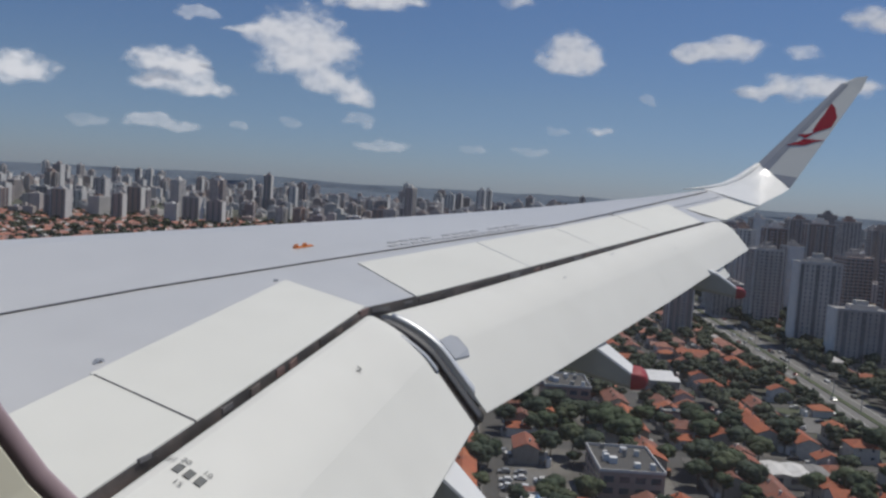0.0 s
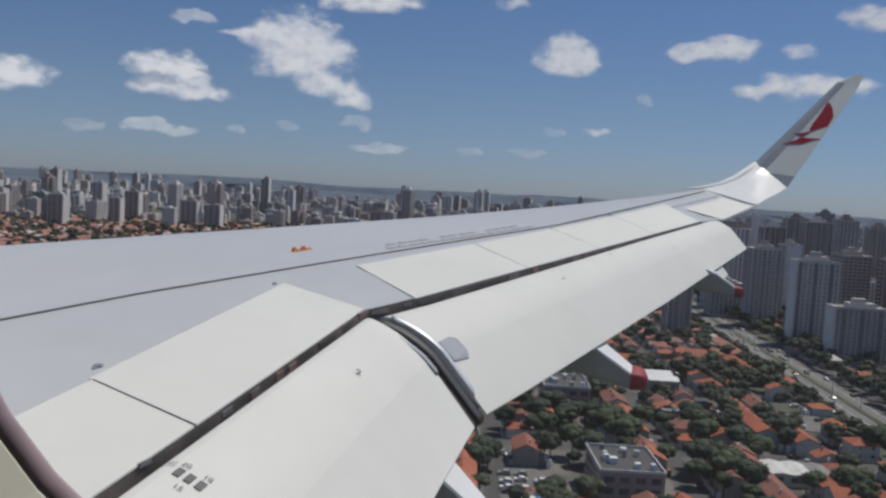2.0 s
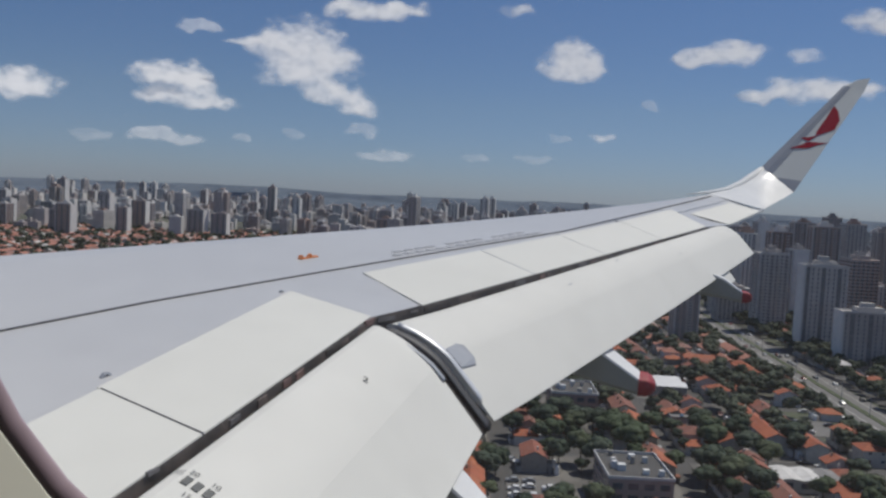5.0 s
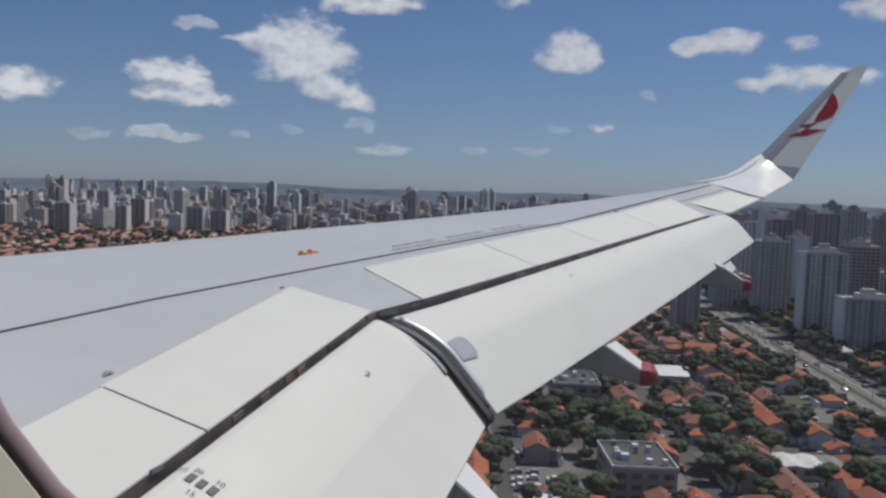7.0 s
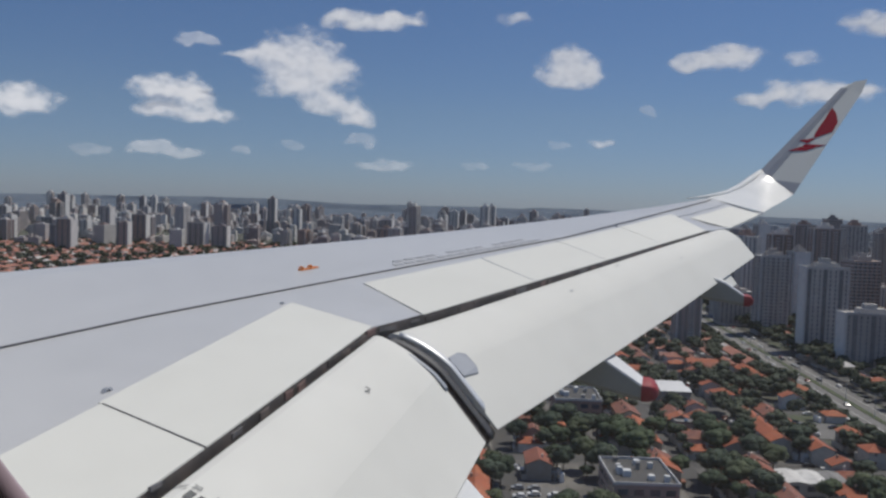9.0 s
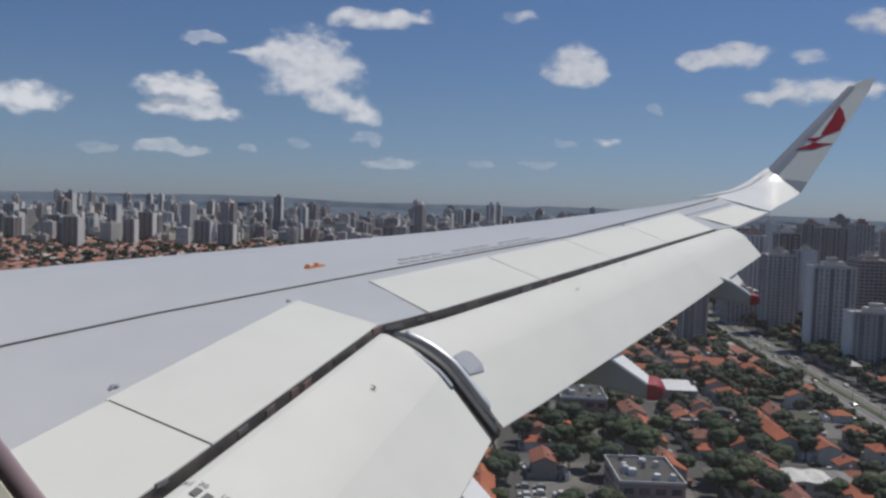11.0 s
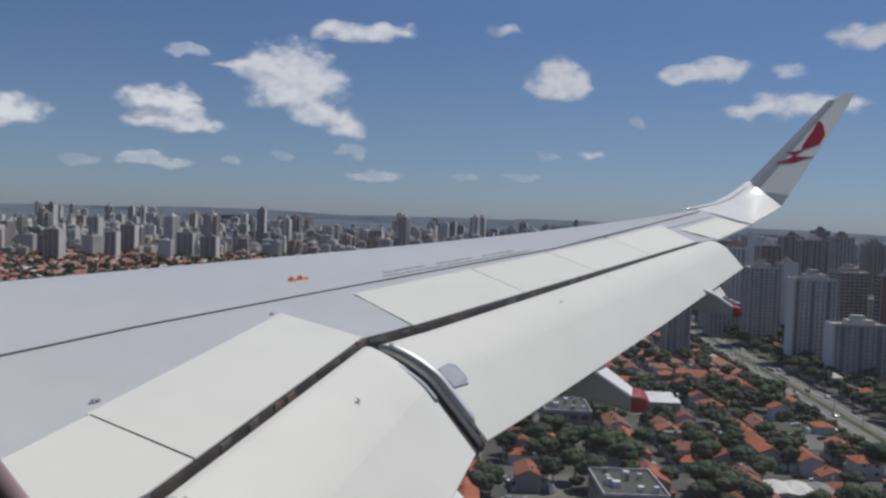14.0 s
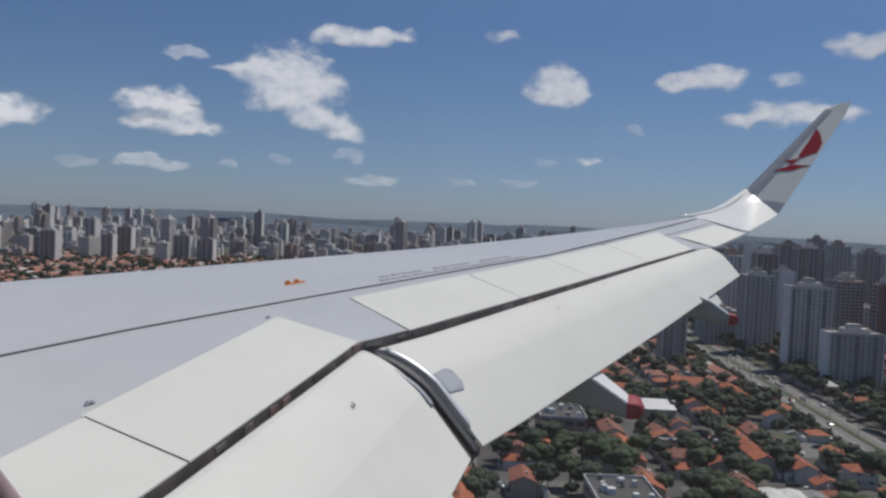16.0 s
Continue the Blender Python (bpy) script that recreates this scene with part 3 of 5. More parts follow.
loops = [[on_tip(u, -0.03, 0.004), on_tip(u, 0.14, 0.006), on_tip(u, 0.30, 0.004), on_tip(u, 0.30, 0.0), on_tip(u, 0.0, -0.02)] for u in np.linspace(0.0, 1.0, 7)]
part("leading_edge", fixed(*loft(loops)), EDGE, sharklet, "grey leading edge strip")
V = [on_tip(u, v, 0.012) for u, v in ((0.0, 0.42), (0.0, 1.0), (0.10, 1.0), (0.06, 0.75))]
piece("root_band", V, [(0, 1, 2, 3)], EDGE, sharklet, "dark grey band at the winglet root")
EMBLEM = (("emblem_sail", ((0.78, 0.33), (0.75, 0.6), (0.68, 0.88), (0.59, 0.92), (0.48, 0.57), (0.49, 0.48), (0.56, 0.44), (0.66, 0.41), (0.74, 0.34))),
          ("emblem_bar", ((0.27, 0.18), (0.36, 0.39), (0.395, 0.45), (0.47, 1.0), (0.42, 0.79), (0.35, 0.59))),
          ("emblem_wedge", ((0.395, 0.20), (0.436, 0.39), (0.487, 0.59), (0.406, 0.48))))
for name, uv in EMBLEM:
    n = len(uv)
    V = [on_tip(u, v, h) for h in (0.0045, 0.007) for u, v in uv]
    F = [tuple(range(n - 1, -1, -1)), tuple(range(n, 2 * n))] + [(i, (i + 1) % n, n + (i + 1) % n, n + i) for i in range(n)]
    part(name, fixed(V, F), LOGO, sharklet, "red painted emblem shape")


# rings, marks and stencils on the wing
def arch(x, y, w, h, material, label):
    path = [(x + w * (0.5 - 0.5 * math.cos(math.pi * i / 8)), y - 0.25 * w * i / 8, plane(x, y) + h * math.sin(math.pi * i / 8)) for i in range(9)]
    loops = []
    for p in path:
        loops.append([(p[0] + 0.004 * a, p[1] + 0.008 * b, p[2] + 0.004 * a) for a, b in ((-1, -1), (1, -1), (1, 1), (-1, 1))])
    return part("lashing_ring", fixed(*loft(loops)), material, wing, label)


slab("mark", [(7.43, 0.965), (7.61, 0.905), (7.585, 0.87), (7.405, 0.93)], ORANGE, high=0.006, label="faded orange paint patch")
arch(7.41, 0.955, 0.046, 0.027, ORANGE, "orange lashing ring on the wing")
arch(7.50, 0.925, 0.046, 0.027, ORANGE, "orange lashing ring on the wing")
arch(4.72, 0.645, 0.045, 0.018, PAD, "small grey lug")
arch(6.45, 0.65, 0.022, 0.010, EDGE, "small grey lug")
for i in range(16):
    x = 8.02 + i * 0.135
    for j in range(2 if i % 5 else 1):
        y = 0.44 - (x - 8.02) * 0.40 + j * 0.10
        slab("stencil_bar", [(x, y), (x + 0.095, y - 0.04), (x + 0.08, y - 0.075), (x - 0.015, y - 0.035)], FAINT, high=0.005, label="worn grey stencilled marking", n=2)


def digits(text, x, d, size, turn, height, host, label):
    cu = bpy.data.curves.new("digits", "FONT")
    cu.body, cu.size, cu.align_x, cu.align_y = text, height, "CENTER", "CENTER"
    tmp = bpy.data.objects.new("digits", cu)
    scene.collection.objects.link(tmp)
    dg = bpy.context.evaluated_depsgraph_get()
    me = bpy.data.meshes.new_from_object(tmp.evaluated_get(dg))
    bpy.data.objects.remove(tmp)
    me.materials.clear()
    me.materials.append(INK)
    p0 = Vector(on_flap(x, d, size, 0.005))
    e1 = (Vector(on_flap(x + 0.05, d, size, 0.005)) - p0).normalized()
    e2 = (Vector(on_flap(x, d - 0.02, size, 0.005)) - p0).normalized()
    c, s = math.cos(radians(turn)), math.sin(radians(turn))
    for v in me.vertices:
        a, b = v.co.x * c - v.co.y * s, v.co.x * s + v.co.y * c
        v.co = p0 + e1 * a + e2 * b
    ob = new("stencil", me)
    ob.parent = host
    return tagged(ob, label)


def block(x, d, w, l, size, host, paint=INK):
    V = [on_flap(x + a * w, d + b * l, size, h) for h in (0.002, 0.005) for a, b in ((0, 0), (1, 0), (1, 1), (0, 1))]
    part("stencil_block", fixed(V, [(3, 2, 1, 0), (4, 5, 6, 7), (0, 1, 5, 4), (1, 2, 6, 5), (2, 3, 7, 6), (3, 0, 4, 7)]), paint, host, "dark painted index block")


digits("2", 5.45, 0.146, inner_size, -75, 0.07, flap_in, "black stencilled digit")
for i, txt in enumerate(("20", "15", "10")):
    block(4.08, -0.005 + 0.040 * i, 0.048, 0.024, inner_size, flap_in)
    digits(txt, 4.155 if i != 1 else 4.035, 0.006 + 0.040 * i, inner_size, -90, 0.036, flap_in, "black stencilled number")
digits("OFF", 4.13, -0.04, inner_size, -90, 0.028, flap_in, "black stencilled word")

for x, d in ((8.35, 0.12), (10.9, 0.22), (9.55, 0.02)):
    block(x, d, 0.05, 0.012, outer_size, flap_out, PAD)

# ---- ground, hills and clouds ----
rng = random.Random(7)


def view_az(x, y):
    return math.degrees(math.atan2(y - EY, x - EX))


def in_view(x, y, margin=0.0):
    return -19 - margin < view_az(x, y) < 46 + margin


rad = [0.0, 60, 200, 500, 900, 1500, 2300, 3200, 4100, 4850]
loops = [[(r * math.cos(radians(6 * i)), r * math.sin(radians(6 * i)), 0.0) for i in range(60)] for r in rad[1:]]
V, F = loft(loops, caps=False)
V.append((0, 0, 0))
F += [(len(V) - 1, i, (i + 1) % 60) for i in range(60)]
part("ground", fixed(V, F), GROUND, None)
tagged(bpy.data.objects["ground"], "dry earth, asphalt and scrub of a city plain", "ground", kind="structure")


def hills(name, dist, base, amp, seed, label):
    """A long low wooded ridge far behind the city."""
    n = 220
    loops = [[], [], [], []]
    for i in range(n + 1):
        az = radians(-60 + 150 * i / n)
        h = base + amp * (noise.fractal(Vector((i * 0.035, seed, 0)), 1.0, 2.0, 6) + 0.15 * noise.noise(Vector((i * 1.3, seed, 3))))
        for loop, (d, f) in zip(loops, ((-300, -0.02), (-140, 0.55), (0, 1.0), (120, -0.1))):
            r = dist + d
            loop.append((r * math.cos(az), r * math.sin(az), max(-1.0, h * f)))
    V = [p for loop in loops for p in loop]
    m = n + 1
    F = [(k * m + i, k * m + i + 1, (k + 1) * m + i + 1, (k + 1) * m + i) for k in range(3) for i in range(n)]
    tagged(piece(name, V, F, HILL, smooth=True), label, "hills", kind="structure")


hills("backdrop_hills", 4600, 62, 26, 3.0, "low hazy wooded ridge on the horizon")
hills("backdrop_hills_near", 3700, 34, 22, 8.0, "wooded rise in haze blue behind the city")

CLOUD = bpy.data.materials.new("cloud_vapour")
CLOUD.use_nodes = True
ct = CLOUD.node_tree
ct.nodes.remove(ct.nodes["Principled BSDF"])
att, cco, cno, cadd, cramp = ct.nodes.new("ShaderNodeAttribute"), ct.nodes.new("ShaderNodeTexCoord"), ct.nodes.new("ShaderNodeTexNoise"), ct.nodes.new("ShaderNodeMath"), ct.nodes.new("ShaderNodeMapRange")
att.attribute_name = "puff"
cno.inputs["Scale"].default_value, cno.inputs["Detail"].default_value, cno.inputs["Roughness"].default_value = 0.007, 4.0, 0.55
ct.links.new(cco.outputs["Object"], cno.inputs["Vector"])
cadd.operation = "MULTIPLY_ADD"
cadd.inputs[1].default_value = 0.34
ct.links.new(cno.outputs["Fac"], cadd.inputs[0])
ct.links.new(att.outputs["Fac"], cadd.inputs[2])
cramp.interpolation_type = "SMOOTHSTEP"
cramp.inputs["From Min"].default_value, cramp.inputs["From Max"].default_value, cramp.inputs["To Max"].default_value = -0.16, 1.12, 0.97
ct.links.new(cadd.outputs[0], cramp.inputs["Value"])
dif, trl, half, clr, fin = (ct.nodes.new("ShaderNode" + k) for k in ("BsdfDiffuse", "BsdfTranslucent", "MixShader", "BsdfTransparent", "MixShader"))
dif.inputs["Color"].default_value = trl.inputs["Color"].default_value = (0.97, 0.97, 0.97, 1)
half.inputs[0].default_value = 0.24
ct.links.new(dif.outputs[0], half.inputs[1])
ct.links.new(trl.outputs[0], half.inputs[2])
ct.links.new(cramp.outputs[0], fin.inputs[0])
ct.links.new(clr.outputs[0], fin.inputs[1])
ct.links.new(half.outputs[0], fin.inputs[2])
ct.links.new(fin.outputs[0], ct.nodes["Material Output"].inputs["Surface"])


def cloud(az, el, lobes, seed, thick=1.0, label="small white fair-weather cloud with ragged edges"):
    """A puffed cloud bank, deep from front to back. lobes: (sideways, up, half width, half height), each in thousandths of a radian."""
    D = 3300.0 if el > 11 else 4000.0 if el > 4.5 else 4600.0
    d = Vector((math.cos(radians(el)) * math.cos(radians(az)), math.cos(radians(el)) * math.sin(radians(az)), math.sin(radians(el))))
    right = Vector((d.y, -d.x, 0)).normalized()
    up = right.cross(d)
    k = D / 1000
    x0, x1 = min(l[0] - 1.5 * l[2] for l in lobes), max(l[0] + 1.5 * l[2] for l in lobes)
    y0, y1 = min(l[1] - 1.5 * l[3] for l in lobes), max(l[1] + 1.5 * l[3] for l in lobes)
    nx, ny = max(12, int((x1 - x0) / 1.1)), max(10, int((y1 - y0) / 1.1))
    V, dens = [], []
    for j in range(ny + 1):
        for i in range(nx + 1):
            x, y = x0 + (x1 - x0) * i / nx, y0 + (y1 - y0) * j / ny
            w = noise.noise_vector(Vector((x * 0.05, y * 0.06, seed))) * 6.0
            g = 0.0
            for lx, ly, rx, ry in lobes:
                e = ((x + w.x - lx) / rx) ** 2 + ((y + w.y - ly) / (ry * (1.0 if y > ly else 0.8))) ** 2
                g += math.exp(3 * max(-3.0, 1 - e))
            g = math.log(g + 0.01) / 3 - 0.08
            f = noise.fractal(Vector((x * 0.06, y * 0.085, seed + 9)), 0.9, 2.1, 4)
            v = 0.68 * g + 0.42 * f + 0.14 - (1 - thick) * 0.6
            if thick < 0.8:
                v = min(v, (thick - 0.56) * 1.1 + 0.1 * f)
            if len(lobes) == 1:
                v = 0.7 * v - 0.06
            rim = min((i, nx - i, j, ny - j))
            v = min(v, -0.6 + 0.3 * rim)
            dens.append(v)
            puff = (1 - math.exp(-1.6 * max(0.0, g + 0.45) ** 2)) * 2.6 + noise.noise(Vector((x * 0.045, y * 0.06, seed + 4))) * 1.4
            V.append(d * (D - puff * k + y * k * 2.5) + right * (x * k) + up * (y * k) - d * D)
    F = [(j * (nx + 1) + i, j * (nx + 1) + i + 1, (j + 1) * (nx + 1) + i + 1, (j + 1) * (nx + 1) + i) for j in range(ny) for i in range(nx)]
    ob = piece("cloud", V, F, CLOUD, smooth=True)
    a = ob.data.attributes.new("puff", "FLOAT", "POINT")
    a.data.foreach_set("value", dens)
    ob.location = d * D + Vector((EX, EY, EZ))
    return tagged(ob, label, "cloud", "fair-weather clouds")


cloud(40.2, 5.2, [(0, 0, 32, 17), (-28, -2, 25, 12)], 1)
cloud(32.0, 6.1, [(-8, 8, 32, 16), (18, 2, 30, 20), (-10, -12, 24, 11), (30, -18, 34, 9)], 2)
cloud(23.8, 8.4, [(0, 8, 46, 36), (-35, 12, 28, 16), (28, -4, 34, 22), (-4, -20, 38, 14), (34, -36, 34, 12), (56, -48, 20, 8), (-64, 12, 24, 6)], 3, label="large white cumulus cloud with torn lower edge")
cloud(30.6, 9.7, [(0, 0, 22, 8), (20, -2, 12, 6)], 4, 0.75, "thin wisp of white cloud")
cloud(19.6, 11.5, [(0, 0, 40, 12), (38, 4, 30, 9), (-26, 2, 24, 10)], 6)
cloud(33.0, 2.7, [(0, 1, 30, 9), (28, -2, 26, 7)], 7, 0.75, "thin hazy white cloud low in the sky")
cloud(36.6, 2.5, [(0, 0, 22, 6)], 8, 0.62, "thin hazy white cloud low in the sky")
cloud(19.8, 3.9, [(0, 0, 22, 8)], 9, 0.72, "thin wisp of white cloud")
cloud(17.8, 2.3, [(0, 0, 26, 7), (-22, -2, 18, 5)], 10, 0.68, "thin hazy white cloud low in the sky")
cloud(27.5, 2.9, [(0, 0, 9, 5)], 11, 0.68, "thin wisp of white cloud")
cloud(24.1, 3.3, [(0, 0, 13, 6)], 12, 0.62, "thin wisp of white cloud")
cloud(6.2, 8.9, [(0, 6, 30, 20), (-8, -8, 26, 14), (20, -4, 20, 16)], 13)
cloud(-2.9, 9.4, [(0, 0, 38, 12), (24, 5, 26, 12), (-26, -4, 22, 9)], 14)
cloud(-7.9, 9.4, [(0, 0, 17, 8)], 15, 0.9)
cloud(-8.4, 7.2, [(0, 4, 44, 14), (-38, -3, 32, 8), (34, 2, 36, 12)], 16)
cloud(-12.0, 11.3, [(0, 0, 28, 13), (22, 3, 22, 10)], 17)
cloud(3.9, 4.1, [(0, 0, 15, 6)], 18, 0.85, "thin wisp of white cloud")
cloud(6.6, 4.0, [(0, 0, 12, 5)], 19, 0.62, "thin wisp of white cloud")
cloud(8.2, 2.5, [(0, 0, 20, 6)], 20, 0.64, "thin hazy white cloud low in the sky")
cloud(12.1, 2.4, [(0, 0, 16, 5)], 21, 0.6, "thin hazy white cloud low in the sky")
cloud(1.1, 6.3, [(0, 0, 9, 6)], 22, 0.7, "thin wisp of white cloud")
cloud(9.9, 12.0, [(0, 0, 20, 7)], 23, 0.8, "thin wisp of white cloud")
cloud(11.5, 15.5, [(0, 0, 34, 12), (24, 6, 26, 10)], 24)
cloud(21.5, 15.2, [(0, 0, 40, 10), (44, -3, 26, 9)], 25)
cloud(2.0, 15.5, [(0, 0, 34, 12), (-24, -4, 18, 9)], 26)
cloud(15.5, 15.8, [(0, 0, 20, 8)], 27)

# ---- town: streets and blocks ----
PHI = radians(12)
U0, V0 = 38.0, 15.5
CU, SU = math.cos(PHI), math.sin(PHI)


def town(u, v):
    """From street coordinates to the world."""
    u, v = u + U0, v + V0
    return u * CU - v * SU, u * SU + v * CU


def back(x, y):
    return x * CU + y * SU - U0, -x * SU + y * CU - V0


def avenue_dist(x, y):
    """How far a place lies from the avenue's middle line."""
    ax, ay, bx, by = 640.0, -54.5, 372.0, -99.8
    L = math.hypot(bx - ax, by - ay)
    return abs((x - ax) * (by - ay) - (y - ay) * (bx - ax)) / L


def avenue_point(s, o, z=0.0):
    """A point s metres along the avenue, o to its side."""
    ax, ay, bx, by = 640.0, -54.5, 372.0, -99.8
    L = math.hypot(bx - ax, by - ay)
    dx, dy = (bx - ax) / L, (by - ay) / L
    return (ax + dx * s + dy * o, ay + dy * s - dx * o, z)


def band(name, s0, s1, o0, o1, z0, z1, material, label, kind="structure", category="road"):
    n = 12
    loops = [[avenue_point(s0 + (s1 - s0) * i / n, o0, z0), avenue_point(s0 + (s1 - s0) * i / n, o1, z0), avenue_point(s0 + (s1 - s0) * i / n, o1, z1), avenue_point(s0 + (s1 - s0) * i / n, o0, z1)] for i in range(n + 1)]
    ob = part(name, fixed(*loft(loops)), material, None)
    return tagged(ob, label, category, kind=kind)


band("road_avenue", -500, 520, -11, 11, 0.02, 0.22, CONCRETE, "pale grey concrete avenue with two carriageways")
band("road_median", -500, 520, -1.4, 1.4, 0.22, 0.42, GRASS, "grassy median strip with kerbs", category="median")
for o in (-6.2, 6.2):
    band("road_marking", -300, 500, o - 0.12, o + 0.12, 0.224, 0.230, LINE, "white lane line on the avenue", category="road marking")

# clipped hedge on a bank along the avenue
loops = []
for i in range(260):
    q, t = -120 + 2.4 * i, 1.9 + 1.1 * noise.noise(Vector((i * 0.45, 0.0, 4.0))) + 0.5 * noise.noise(Vector((i * 1.9, 2.0, 4.0)))
    loops.append([avenue_point(q, 11.6, 0.0), avenue_point(q, 11.8 + 0.3 * math.sin(i * 1.3), t * 0.8), avenue_point(q, 12.8, t), avenue_point(q, 14.2 + 0.4 * math.sin(i * 0.9), t * 0.7), avenue_point(q, 15.0, 0.0)])
hedge = part("hedge", fixed(*loft(loops)), LEAF, None)
tagged(hedge, "dark green hedge along the avenue", "hedge")

PU, PV, SW = 84.0, 30.0, 7.0
blocks = []
for i in range(-6, 24):
    for j in range(-36, 36):
        x, y = town((i + 0.5) * PU, (j + 0.5) * PV)
        r = math.hypot(x, y)
        if 150 < r < 1500 and in_view(x, y, 4) and (view_az(x, y) < 16 or r > 900):
            blocks.append((i, j, x, y, r))
for i, j, x, y, r in blocks:
    if r > 800 or avenue_dist(x, y) < 30:
        continue
    u0, u1, v0, v1 = i * PU + SW / 2, (i + 1) * PU - SW / 2, j * PV + SW / 2, (j + 1) * PV - SW / 2
    for nm, m, inset, z in (("pavement", PAVING, 0.0, 0.15), ("garden_ground", SOIL, 2.0, 0.19)):
        q = [town(a, b) for a, b in ((u0 + inset, v0 + inset), (u1 - inset, v0 + inset), (u1 - inset, v1 - inset), (u0 + inset, v1 - inset))]
        V, F = loft([[(p[0], p[1], h) for p in q] for h in (0.0, z)])
        ob = part(nm, fixed(V, F), m, None)
        tagged(ob, "concrete pavement with a kerb round a block" if nm == "pavement" else "patchy yards of a housing block", nm.replace("_", " "), kind="structure")
# streets of the town
for i in range(-3, 14):
    q = [town(i * PU + a, b) for a, b in ((-3.8, -700), (3.8, -700), (3.8, 520), (-3.8, 520))]
    V, F = loft([[(p[0], p[1], h) for p in q] for h in (0.0, 0.03 + 0.002 * (i % 2))])
    tagged(part("road", fixed(V, F), ASPHALT, None), "grey asphalt residential street", "road", kind="structure")
for j in range(-24, 18):
    q = [town(a, j * PV + b) for a, b in ((-200, -3.8), (1050, -3.8), (1050, 3.8), (-200, 3.8))]
    V, F = loft([[(p[0], p[1], h) for p in q] for h in (0.0, 0.040)])
    tagged(part("road", fixed(V, F), ASPHALT, None), "grey asphalt residential street", "road", kind="structure")


# ---- houses ----
def roof_mesh(kind, w, d, z, rise, over=0.45):
    a, b = w / 2 + over, d / 2 + over
    t = 0.16
    if kind == "hip":
        k = min(a, b) * 0.95
        ridge = [(-(a - k), 0, z + rise), (a - k, 0, z + rise)] if a >= b else [(0, -(b - k), z + rise), (0, b - k, z + rise)]
        base = [(-a, -b, z), (a, -b, z), (a, b, z), (-a, b, z)]
        V = base + [(p[0], p[1], z - t) for p in base] + ridge
        F = [(0, 1, 9, 8), (2, 3, 8, 9), (1, 2, 9), (3, 0, 8)] if a >= b else [(0, 1, 8), (1, 2, 9, 8), (2, 3, 9), (3, 0, 8, 9)]
        F += [(4, 5, 1, 0), (5, 6, 2, 1), (6, 7, 3, 2), (7, 4, 0, 3), (7, 6, 5, 4)]
    elif kind == "gable":
        V = [(-a, -b, z), (a, -b, z), (a, b, z), (-a, b, z), (-a, 0, z + rise), (a, 0, z + rise)]
        V += [(p[0], p[1], p[2] - t) for p in V]
        F = [(0, 1, 5, 4), (2, 3, 4, 5), (6, 10, 11, 7), (8, 11, 10, 9), (0, 4, 10, 6), (4, 3, 9, 10), (1, 7, 11, 5), (5, 11, 8, 2), (0, 6, 7, 1), (3, 2, 8, 9)]
    else:
        V, F = boxes([(-a + 0.3, a - 0.3, -b + 0.3, b - 0.3, z - 0.05, z + 0.12), (-a + 0.3, -a + 0.55, -b + 0.3, b - 0.3, z + 0.12, z + 0.6), (a - 0.55, a - 0.3, -b + 0.3, b - 0.3, z + 0.12, z + 0.6),
                      (-a + 0.55, a - 0.55, -b + 0.3, -b + 0.55, z + 0.12, z + 0.6), (-a + 0.55, a - 0.55, b - 0.55, b - 0.3, z + 0.12, z + 0.6)])
    return V, F


